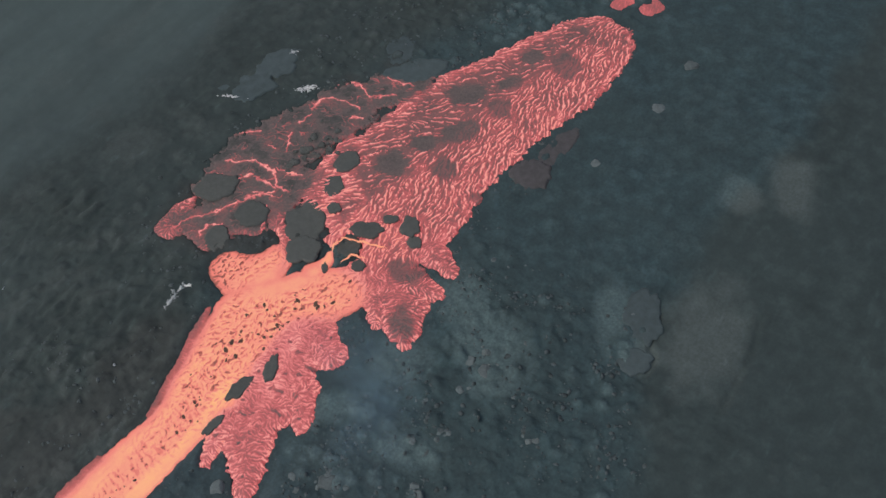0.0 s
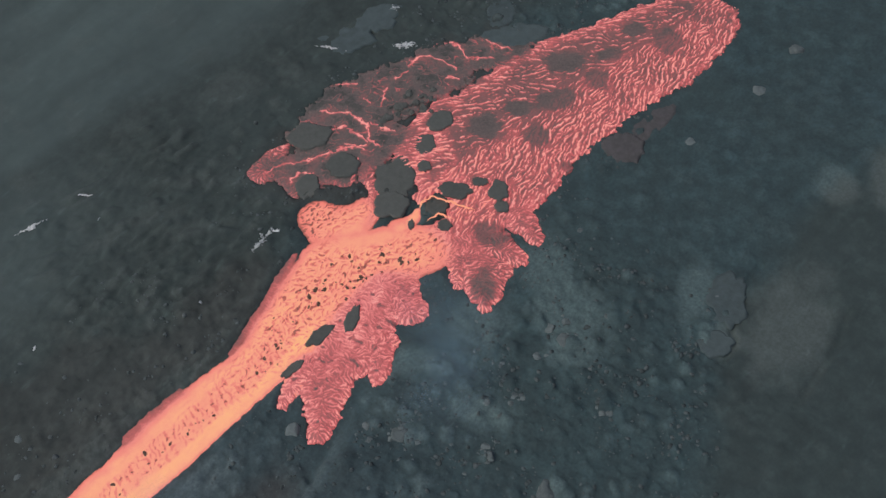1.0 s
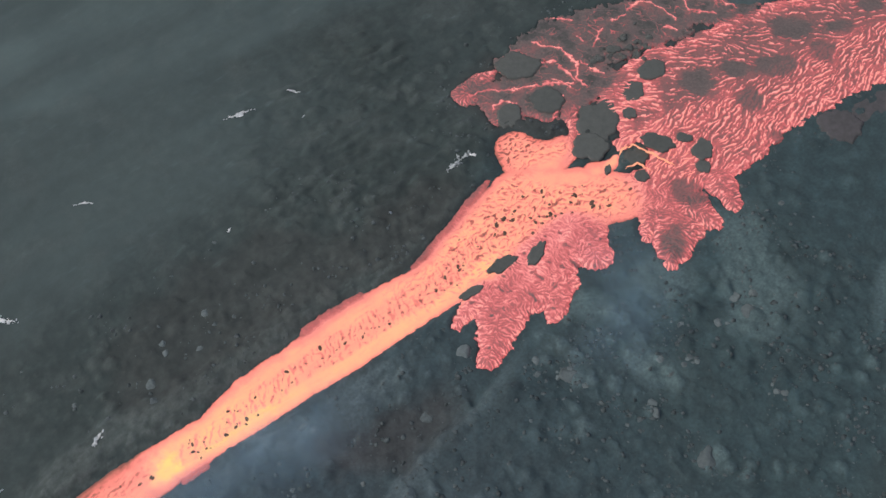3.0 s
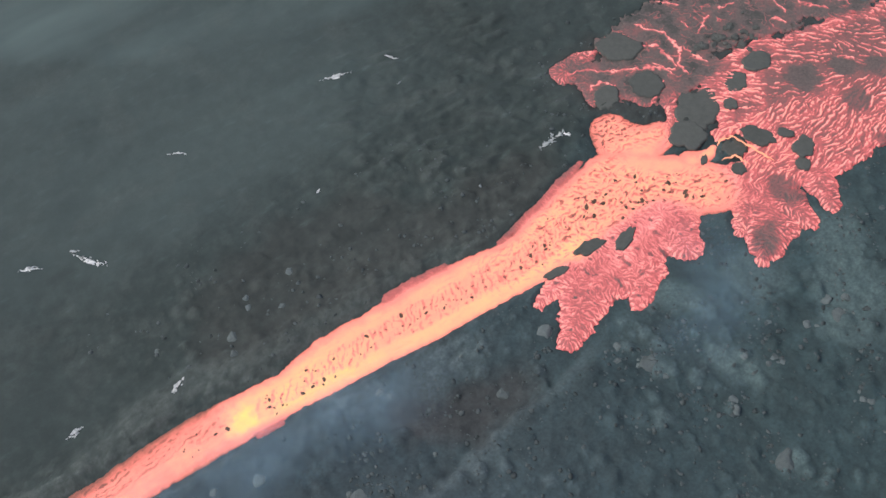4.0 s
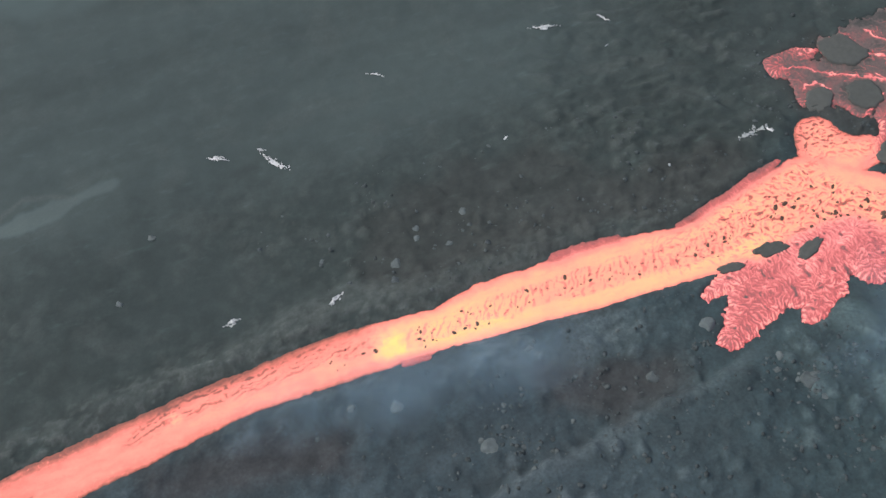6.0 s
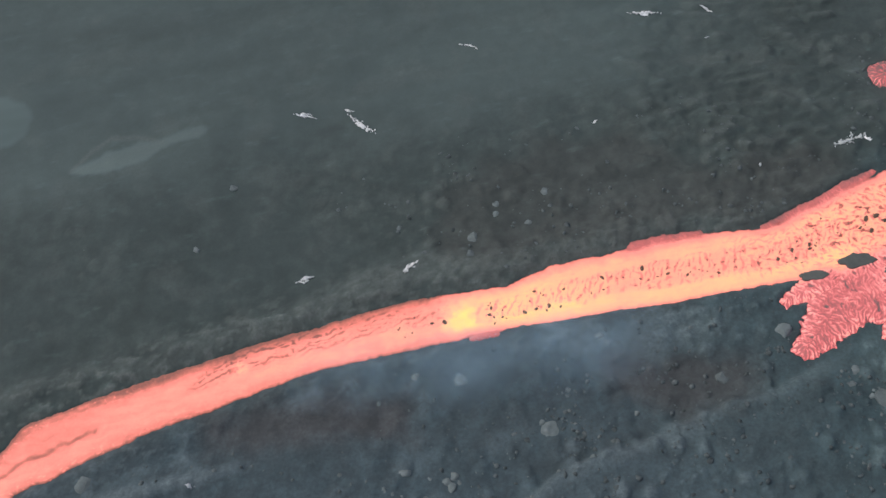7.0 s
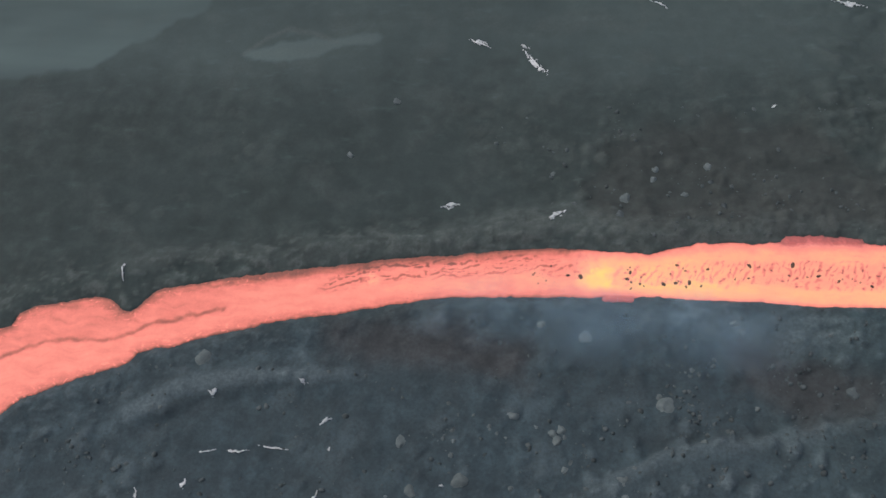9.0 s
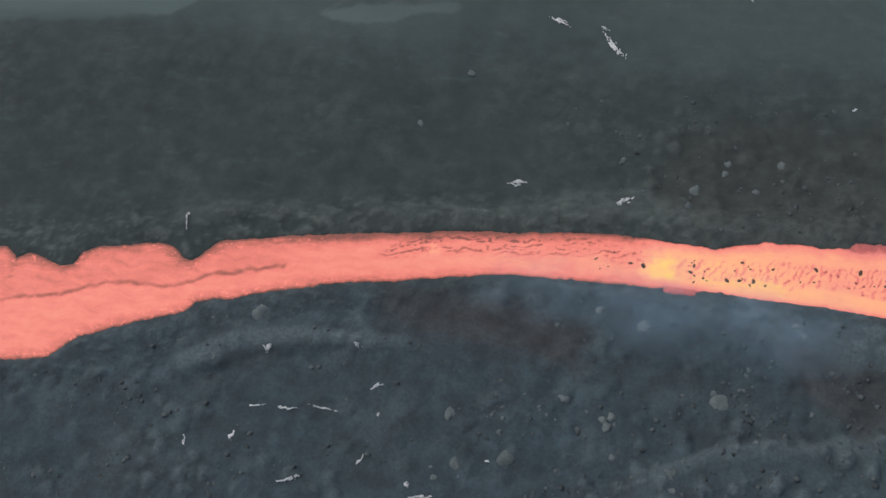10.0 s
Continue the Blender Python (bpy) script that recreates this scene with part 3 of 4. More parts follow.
    calm = step(-0.1, 0.5, oval(x, y, (71.8, -5.6, 7.5, 3.3, -34)))
    scum = (0.5 * step(38, 44, x) + 0.5 * step(46, 54, x)) * step(0.5, 1.6, inside) * (1 - calm)
    hot -= scum * (0.27 * step(0.3, 1.3, worms) - 0.03 * step(-0.4, -1.2, worms))
    clots = strands(0.85, 0.35, 45, 7)
    hot -= 0.36 * scum * step(1.25, 1.6, clots + 0.5 * blotch - 0.25 * np.abs(y + 9.0 + 0.3 * (x - 66)) / 3)
    head = step(-1.5, 1.0, y - 0.5) * step(62, 66, x)
    hot -= head * (0.06 + 0.2 * step(0.1, 1.1, worms))
    line = chain(x + 0.5 * fbm(x / 3, y / 3, 2, 56), y + 0.4 * fbm(x / 2, y / 2, 2, 55), [(*p, 0.02) for p in BAND], 3)
    hot -= 0.22 * np.exp(-((line / 0.34) ** 2)) * np.clip(0.85 + 0.8 * uneven, 0.2, 1)
    north_half = step(-0.3, 1.2, y - np.interp(x, [p[0] for p in BAND], [p[1] for p in BAND])) * step(-38, -46, x)
    hot -= below * (0.075 * north_half + 0.17 * step(0.35, 0.95, across) * (1 - north_half))
    # small highlights by the western margins, painted in as extra heat
    glints = step(1.0, 2.0, worms) * step(2.0, 0.3, inside) * step(-20, -45, x)
    hot += 0.15 * glints
    line = chain(x, y, CRUST_LINE, 3) + 0.5 * fbm(warp_x / 2.5, warp_y / 0.7, 3, 57)
    drawn_out = strands(0.45, 0.9, 71, 11, radians(9) + 0.3 * sway)
    hot -= below * step(1.1, -0.2, line) * (0.06 + 0.22 * step(0.1, 1.5, drawn_out + 0.3 * worms + 0.5 * flow + 0.5 * blotch))
    hot -= 0.17 * step(0.5, 0.0, inside) + 0.13 * step(1.8, 0.2, inside + 0.25 * curd) * (1 - 0.6 * above * step(0.3, -0.1, across))
    hot = np.maximum(hot, 0.31)
    south = 0.38 + 0.17 * skin + 0.08 * blotch + 0.08 * step(2.5, 5.0, inside) - 0.05 * crease + 0.1 * rim - 0.16 * step(1.7, 2.0, clots)
    east = 0.32 + 0.27 * skin + 0.08 * blotch - 0.05 * crease + 0.1 * rim - (0.12 + 0.16 * skin) * cold
    red = np.clip(np.maximum(step(3.8, 0.8, inside), 0.7 * side) + 0.3 * blotch, 0, 1)
    valley = 0.205 + 0.185 * red + 0.04 * blotch + 0.03 * curd + 0.04 * step(94, 84, x)
    # ropes glow; their highlights and the shade between are put into the heat
    valley = valley - 0.10 * cold - 0.11 * red * step(-0.1, -1.2, short_strings)
    least = 0.55 - 0.3 * red
    ropes = step(least, least + 0.9, long_strings * (1 - crowd) + short_strings * crowd)
    ropes = ropes * np.clip(0.85 + 0.5 * uneven + 0.25 * crowd, 0.3, 1.1) * (1 - 0.9 * cold)
    sheet = valley + (0.58 + 0.05 * step(94, 84, x) + 0.05 * blotch - valley) * ropes - 0.03 * step(126, 140, x)
    fresh = 0.25 + 0.28 * skin + 0.16 * blotch - 0.05 * crease + 0.08 * rim
    crusted = 0.09 + 0.08 * glowing + 0.38 * veins + 0.20 * np.clip(fbm(x / 2.8, y / 2.8, 4, 48), -0.25, 1) + 0.05 * curd
    heats = [hot, south, east, sheet, fresh, crusted, 0.225 + 0.08 * skin + 0.12 * blotch + 0.12 * step(140, 144, x)]
    heat = np.sum([w * h for w, h in zip(weights, heats)], axis=0) / total
    high = np.sum([w * f[3] for w, f in zip(weights, FLOWS)], axis=0) / total
    fold = np.sum([w * h for w, h in zip(weights, (0.05 * flow + 0.06 * scum * worms + 0.3 * surge, 0.13 * skin, 0.13 * skin, 0.24 * ropes, 0.13 * skin, 0.15 * veins, 0.1 * skin))], axis=0) / total
    z = high * rise + fold * rise + 0.12 * blotch * rise - 0.75 * step(-0.1, 0.3, every)
    return every, z, heat, owner, weights[0] / total


def sheet_mesh(name, x, y, z, keep, layers=(), colours=()):
    """A mesh of the kept cells of a grid of points."""
    rows, cols = x.shape
    index = np.arange(rows * cols).reshape(rows, cols)
    quads = np.stack([index[:-1, :-1], index[:-1, 1:], index[1:, 1:], index[1:, :-1]], -1)[keep]
    used = np.unique(quads)
    order = np.full(rows * cols, -1)
    order[used] = np.arange(len(used))
    quads = order[quads].astype(np.int32)
    me = bpy.data.meshes.new(name)
    me.vertices.add(len(used))
    me.vertices.foreach_set("co", np.stack([x.ravel()[used], y.ravel()[used], z.ravel()[used]], -1).astype(np.float32).ravel())
    me.loops.add(quads.size)
    me.loops.foreach_set("vertex_index", quads.ravel())
    me.polygons.add(len(quads))
    me.polygons.foreach_set("loop_start", np.arange(0, quads.size, 4, dtype=np.int32))
    me.update(calc_edges=True)
    me.polygons.foreach_set("use_smooth", np.ones(len(quads), dtype=bool))
    for key, values in layers:
        me.attributes.new(key, "FLOAT", "POINT").data.foreach_set("value", values.ravel()[used].astype(np.float32))
    for key, values in colours:
        me.attributes.new(key, "FLOAT_COLOR", "POINT").data.foreach_set("color", values.reshape(-1, 4)[used].astype(np.float32).ravel())
    return me


# ---- ground ----
def ground_axis(low, high, pitch):
    inner = np.arange(low, high + pitch / 2, pitch)
    outer = pitch * np.cumsum(1.35 ** np.arange(1, 28))
    outer = np.append(outer[outer < 3500], 4000.0)
    return np.concatenate([low - outer[::-1], inner, inner[-1] + outer])


def terrain(x, y):
    """Height of the ground, and how much it is ash, pale or brownish rock."""
    ds = margins(x, y)
    every, channel = np.min(ds, axis=0), ds[0]
    edge = np.interp(x, *zip(*ASH_EDGE))
    ash = (1 - 0.42 * step(5, 30, x)) * step(-4, 5, y - edge + 5 * fbm(x / 14, y / 14, 3, 60))
    ash = np.maximum(ash, step(0.8, -0.8, chain(x, y, ASH_TONGUE) + 1.0 * fbm(x / 4, y / 4, 3, 60)))
    isle = chain(x, y, ASH_ISLE) + 0.7 * fbm(x / 3, y / 3, 3, 61)
    ash = np.maximum(ash, 0.95 * step(0.5, -0.9, isle))
    isle_rim = step(0.35, -0.2, chain(x, y, ISLE_RIM, 3) + 0.3 * fbm(x / 1.5, y / 1.5, 2, 58))
    ash = np.maximum(ash, 0.42 * step(13, 30, y + 5 * fbm(x / 9, y / 9, 3, 59)) * step(62, 30, x))
    pale = np.maximum(0.6 * isle_rim, 0.35 * step(0.0, -1.2, isle))
    lift = np.zeros(x.shape)
    for rows, tall, tint in ((RIDGE_WEST, 0.8, 0.75), (LEVEE_NORTH, 0.9, 0.42)):
        d = chain(x, y, rows) + 0.9 * fbm(x / 3.5, y / 3.5, 3, 62)
        lift = np.maximum(lift, tall * step(2.2, -0.8, d))
        pale = np.maximum(pale, tint * step(1.0, -0.8, d))
    drop = y - np.interp(x, *zip(*SCARP)) + 0.8 * fbm(x / 3.5, y / 3.5, 3, 62)
    extent = step(-2, 8, x) * step(52, 42, x)
    lift = np.maximum(lift, 1.3 * extent * step(0.9, -0.7, drop) * step(-22, -6, drop))
    pale = np.maximum(pale, extent * (0.5 * step(0.7, 0.0, drop) * step(-2.6, -0.5, drop) + 0.1 * step(0.5, -0.5, drop) * step(-20, -8, drop)))
    for row in PALE_PATCHES:
        pale = np.maximum(pale, (0.3 if row[1] > 10 else 0.75 if row[0] > 50 else 0.5) * step(-0.3, 0.45, oval(x, y, row) + 0.6 * fbm(x / 4, y / 4, 4, 71)))
    warm = step(-6, 3, y - np.interp(x, [-100, -50, 0, 45, 70, 100, 160], [-25, -14, -8, -8, 8, 14, -5]))
    patch = fbm(x / 16, y / 16, 3, 64)
    tame = step(20, 60, np.hypot(np.clip(np.abs(x - 40) - 140, 0, None), np.clip(np.abs(y) - 95, 0, None)))
    beside = step(17, 3, np.abs(channel)) * step(-12, 12, x)
    south_field = step(-4, -12, y - np.interp(x, [-100, 0, 60, 160], [-14, -10, -14, -20]))
    rubble = np.clip(0.18 + 0.5 * patch + 0.5 * beside + 0.35 * south_field + 0.4 * step(60, 75, x) * step(40, 20, y), 0.05, 1) * (1 - 0.95 * ash) * (1 - tame)
    rubble = rubble * (1 - 0.6 * step(12, 26, y))
    rubble = np.maximum(rubble, 0.75 * step(7, 2, every) * step(90, 100, x) * step(0, -10, y))
    tufts = step(0.12, 0.4, fbm(x / 7, y / 7, 4, 65)) * step(-38, -30, y - 0.28 * (x - 60))
    pale = np.maximum(pale, 0.24 * tufts * south_field + 0.2 * tufts * (1 - south_field))
    plates = step(2, -3, y - np.interp(x, *zip(*sorted(PLAIN_EDGE))) + 3 * fbm(x / 7, y / 7, 3, 80)) * step(64, 74, x)
    warm = np.maximum(warm, 0.8 * plates)
    rubble = rubble * (1 - 0.75 * plates) * (1 - 0.75 * step(86, 98, x) * step(-20, -28, y))
    f1, _, chance = cells(x / 2.3, y / 2.3, 70)
    g1, _, luck = cells(x / 0.95 + 0.3 * perlin(x, y, 73), y / 0.95, 74)
    blocks = np.clip(0.25 + 0.4 * chance - f1, 0, 1) * 1.0 * step(0.35, 0.8, chance) + np.clip(0.55 - g1, 0, 1) * 0.55 * step(0.2, 0.9, luck)
    z = 0.9 * fbm(x / 22, y / 22, 4, 66) * (1 - tame) + rubble * (blocks + 0.14 * fbm(x / 1.2, y / 1.2, 3, 67)) + lift
    for rows, deep in ((CRACK_A, 0.35), (CRACK_B, 0.3), (CRACK_C, 0.5), (CRACK_D, 0.4)):
        d = chain(x, y, rows, 3) + 0.5 * fbm(x / 1.6, y / 1.6, 3, 68)
        z -= deep * step(0.35, -0.1, d)
    bank = 0.4 * np.exp(-(((channel - 1.6) / 1.5) ** 2)) * (0.7 + 0.6 * fbm(x / 2.5, y / 2.5, 3, 69))
    billow = np.abs(fbm(x / 3.2, y / 1.9, 3, 77)) + 0.5 * np.abs(fbm(x / 1.3, y / 0.9, 2, 78))
    bank += step(7.5, 1.5, channel) * step(0.2, 1.0, channel) * (0.75 * billow - 0.15)
    north = step(-1, 1, y - np.interp(x, [p[0] for p in CHANNEL], [p[1] for p in CHANNEL]))
    pale = np.clip(pale + 0.5 * north * step(9.0, 4.0, channel + 3 * fbm(x / 5, y / 5, 3, 81)) * step(-0.25, 0.35, fbm(x / 1.7, y / 1.2, 3, 82)) * step(-22, -6, x) * step(56, 46, x), 0, 1)
    # high billows turn paler; so do the wrinkles and rubble blocks below
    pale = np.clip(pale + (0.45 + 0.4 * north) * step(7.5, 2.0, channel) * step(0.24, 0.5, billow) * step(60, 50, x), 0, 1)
    ropy = step(26, 40, x) * step(72, 64, x) * step(0, 5, y) * step(42, 32, y) * (1 - ash)
    wrinkles = np.abs(fbm(x / 5.5 + 0.15 * y, y / 3.2, 3, 83)) + 0.25 * np.abs(fbm(x / 1.8, y / 1.2, 2, 84))
    z = z + ropy * 1.4 * wrinkles
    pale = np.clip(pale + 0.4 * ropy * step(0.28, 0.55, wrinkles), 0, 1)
    z = z * step(0.0, 4.0, every) + bank + 0.25 * rubble * blocks
    z = z * step(-0.1, 0.8, every) - 1.3 * step(0.05, -0.8, every)
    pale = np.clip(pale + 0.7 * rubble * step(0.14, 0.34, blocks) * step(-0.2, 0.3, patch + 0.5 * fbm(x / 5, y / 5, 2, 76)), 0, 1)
    scorched = step(2.5, -2.5, chain(x, y, SCORCHED) + 3 * fbm(x / 5, y / 5, 3, 63))
    for rows in (BROWN_NORTH, BROWN_WEST, BROWN_SOUTH, BROWN_EAST):
        scorched = np.maximum(scorched, (0.5 if rows is BROWN_WEST else 0.6 if rows is BROWN_NORTH else 0.8) * step(3.0, -2.0, chain(x, y, rows) + 3 * fbm(x / 5, y / 5, 3, 72)))
    return z, ash, pale, warm, rubble, every, scorched


gx, gy = np.meshgrid(ground_axis(-102, 180, 0.34), ground_axis(-95, 96, 0.34))
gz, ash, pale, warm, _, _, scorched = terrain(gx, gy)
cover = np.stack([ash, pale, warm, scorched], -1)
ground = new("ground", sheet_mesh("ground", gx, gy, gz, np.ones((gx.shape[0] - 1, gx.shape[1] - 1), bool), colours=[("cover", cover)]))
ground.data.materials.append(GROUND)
tagged(ground, "dark grey basalt rubble and ash slope around the lava", "ground", kind="structure")


def ground_heights(rows):
    return terrain(np.array([[r[0] for r in rows]], float), np.array([[r[1] for r in rows]], float))[0][0]


# ---- lava flows ----
lx, ly = np.meshgrid(np.arange(-100, 156, 0.095), np.arange(-40, 24, 0.095))
close = np.min([chain(lx, ly, c, 2.0) for _, chains, _, _ in FLOWS for _, c in chains], axis=0) < 1.6
l_edge, lz, heat, owner, molten = (np.full(lx.shape, v) for v in (9.0, 0.0, 0.0, 0, 0.0))
l_edge[close], lz[close], heat[close], owner[close], molten[close] = lava(lx[close], ly[close])
inside = (l_edge < 0.3)
keep = inside[:-1, :-1] & inside[1:, :-1] & inside[:-1, 1:] & inside[1:, 1:]
LAVA_LABELS = {
    "channel": ("lava_channel", "glowing orange molten lava river in a dark levee channel"),
    "south": ("lava_lobe", "coral red wrinkled lava lobe with pointed toes on dark rubble"),
    "east": ("lava_lobe", "crimson wrinkled lava lobe with grey crust beside blue-grey rubble"),
    "sheet": ("lava_sheet", "broad ropy red lava sheet half covered by grey crust"),
    "breakout": ("lava_breakout", "tangled thin red lava breakout among black crust blocks"),
    "veined": ("veined_crust", "grey-brown lava crust split by thin glowing red veins"),
    "ember_ledge": ("lava_ember", "small dull red glowing patch in dark rock"),
}
for number, (flow, chains, _, _) in enumerate(FLOWS):
    part_keep = keep & (owner[:-1, :-1] == number)
    rows = np.full(part_keep.shape, -1)
    rows[part_keep] = np.argmin([chain(lx[:-1, :-1][part_keep], ly[:-1, :-1][part_keep], c, 30.0) for _, c in chains], axis=0)
    name, label = LAVA_LABELS[flow]
    parent = None if flow == "ember_ledge" else new(name)
    if parent:
        parent.location = (*chains[0][1][0][:2], 0)
        tagged(parent, label, "lava flow")
    for k, (part_name, _) in enumerate(chains):
        piece = part_keep & (rows == k)
        if not piece.any():
            continue
        ob = new(part_name if parent else name, sheet_mesh(part_name, lx, ly, lz, piece, layers=[("lava_heat", heat), ("molten", molten)]))
        ob.data.materials.append(LAVA)
        if parent:
            ob.parent = parent
            ob.matrix_parent_inverse = Matrix.Translation(-parent.location)
        else:
            tagged(ob, label, "lava flow", "lava embers")


def lava_heights(rows):
    return lava(np.array([r[0] for r in rows], float), np.array([r[1] for r in rows], float))[1]


# ---- stones ----
def lump(name, seed, detail, flat, rough, mat):
    """An angular, uneven stone of about one metre across."""
    bm = bmesh.new()
    bmesh.ops.create_icosphere(bm, subdivisions=detail, radius=0.5)
    rng = random.Random(seed)
    shift = Vector((rng.uniform(-9, 9), rng.uniform(-9, 9), rng.uniform(-9, 9)))
    cuts = [(Vector((rng.gauss(0, 1), rng.gauss(0, 1), rng.gauss(0, 1))).normalized(), rng.uniform(0.3, 0.44)) for _ in range(7)]
    for v in bm.verts:
        p = v.co.copy()
        for n, far in cuts:
            over = p.dot(n) - far
            if over > 0:
                p -= n * over * 0.9
        p *= 1 + rough * noise.noise(p * 2.2 + shift) + 0.4 * rough * noise.noise(p * 6 + shift)
        v.co = Vector((p.x * rng_x(seed), p.y, p.z * flat))
    me = bpy.data.meshes.new(name)
    bm.to_mesh(me)
    bm.free()
    me.materials.append(mat)
    return me


def rng_x(seed):
    return 0.85 + 0.4 * ((seed * 37) % 10) / 10


rng = random.Random(7)
stones = [lump("boulder", k, 3, 0.6, 0.3, BOULDER) for k in range(12)]


def put_boulder(x, y, r, z, group):
    ob = new("boulder", stones[rng.randrange(len(stones))])
    s = 2.0 * r
    ob.matrix_world = pose(x, y, z - 0.07 * s, rng.uniform(-12, 12), rng.uniform(-12, 12), rng.uniform(0, 360)) @ Matrix.Diagonal((s, s * rng.uniform(0.75, 1), s * rng.uniform(0.7, 1), 1))
    tagged(ob, "weathered grey basalt boulder lying on dark rubble", "boulder", group)


for rows, group in ((BOULDERS_WEST, "boulders beside the channel"), (BOULDERS_EAST, "boulders south of the lobes")):
    for row, z in zip(rows, ground_heights(rows)):
        put_boulder(*row, z, group)
trial = np.random.RandomState(5)
tx, ty = trial.uniform(-70, 130, (1, 900)), trial.uniform(-70, 40, (1, 900))
tz, _, _, _, trub, td, _ = terrain(tx, ty)
good = (td > 1.2) & (ty < -12) & (trub > 0.3) & (trial.uniform(0, 1.1, tx.shape) < trub)
for x, y, z in list(zip(tx[good], ty[good], tz[good]))[:26]:
    put_boulder(x, y, 0.3 + 0.55 * rng.random() ** 3, z, "scattered boulders")


for hx, hy, wide in HEAPS_SOUTH:
    near = [(hx + rng.gauss(0, 0.55 * wide), hy + rng.gauss(0, 0.55 * wide), 0.22 + 0.5 * rng.random() ** 2.2) for _ in range(4)]
    for row, z in zip(near, ground_heights(near)):
        put_boulder(*row, z, "boulder heaps south")


blocks = [lump("crust_block", 30 + k, 3, 0.55, 0.35, RAFT) for k in range(6)]
near = [(hx + rng.gauss(0, 0.7 * wide), hy + rng.gauss(0, 0.6 * wide)) for hx, hy, wide in BLOCK_HEAP for _ in range(6)]
for (x, y), z, h in zip(near, ground_heights(near), lava_heights(near)):
    ob = new("crust_block", blocks[rng.randrange(6)])
    s = 0.7 + 1.0 * rng.random() ** 2
    ob.matrix_world = pose(x, y, max(z, h) + 0.06 * s, rng.uniform(-15, 15), rng.uniform(-15, 15), rng.uniform(0, 360)) @ Matrix.Diagonal((s, s * rng.uniform(0.7, 1), s, 1))
    tagged(ob, "black angular crust block heaped on veined brown crust", "lava crust", "crust block heap")


def scatter(name, label, count, spots, size, mat, seed):
    """Many small angular stones in one mesh."""
    r = np.random.RandomState(seed)
    phi = (1 + 5**0.5) / 2
    base = np.array([(-1, phi, 0), (1, phi, 0), (-1, -phi, 0), (1, -phi, 0), (0, -1, phi), (0, 1, phi), (0, -1, -phi), (0, 1, -phi), (phi, 0, -1), (phi, 0, 1), (-phi, 0, -1), (-phi, 0, 1)]) / 1.9
    tri = np.array([(0, 11, 5), (0, 5, 1), (0, 1, 7), (0, 7, 10), (0, 10, 11), (1, 5, 9), (5, 11, 4), (11, 10, 2), (10, 7, 6), (7, 1, 8), (3, 9, 4), (3, 4, 2), (3, 2, 6), (3, 6, 8), (3, 8, 9), (4, 9, 5), (2, 4, 11), (6, 2, 10), (8, 6, 7), (9, 8, 1)])
    x, y, z = spots
    n = len(x)
    s = size * (0.4 + r.pareto(2.6, n)).clip(0.4, 1.7)
    turn = r.uniform(0, 2 * math.pi, n)
    v = base[None] * (1 + r.uniform(-0.42, 0.3, (n, 12, 1))) * (s[:, None] * np.stack([r.uniform(0.7, 1.3, n), r.uniform(0.7, 1.2, n), r.uniform(0.3, 0.55, n)], -1))[:, None, :]
    c, q = np.cos(turn)[:, None], np.sin(turn)[:, None]
    v = np.stack([v[..., 0] * c - v[..., 1] * q + x[:, None], v[..., 0] * q + v[..., 1] * c + y[:, None], v[..., 2] + (z - 0.03 * s)[:, None]], -1)
    faces = (tri[None] + 12 * np.arange(n)[:, None, None]).reshape(-1, 3).astype(np.int32)
    me = bpy.data.meshes.new(name)
    me.vertices.add(n * 12)
    me.vertices.foreach_set("co", v.astype(np.float32).ravel())
    me.loops.add(faces.size)
    me.loops.foreach_set("vertex_index", faces.ravel())
    me.polygons.add(len(faces))
    me.polygons.foreach_set("loop_start", np.arange(0, faces.size, 3, dtype=np.int32))
    me.update(calc_edges=True)
    me.materials.append(mat)
    return tagged(new(name, me), label, "rubble", kind="stuff")


def rubble_spots(count, seed, box, least, most):
    r = np.random.RandomState(seed)
    x, y = r.uniform(box[0], box[1], (1, count)), r.uniform(box[2], box[3], (1, count))
    z, _, _, _, rub, d, _ = terrain(x, y)
    heap = step(-0.05, 0.35, fbm(x / 6, y / 6, 3, 79))
    ok = (d > 0.5) & (r.uniform(0, 1, x.shape) * most < (rub - least) * (0.15 + 1.6 * heap))
    return x[ok], y[ok], z[ok]


scatter("rubble", "loose angular grey basalt rubble covering the slope", 0, rubble_spots(60000, 11, (-95, 140, -75, 48), 0.35, 0.9), 0.22, RUBBLE, 12)


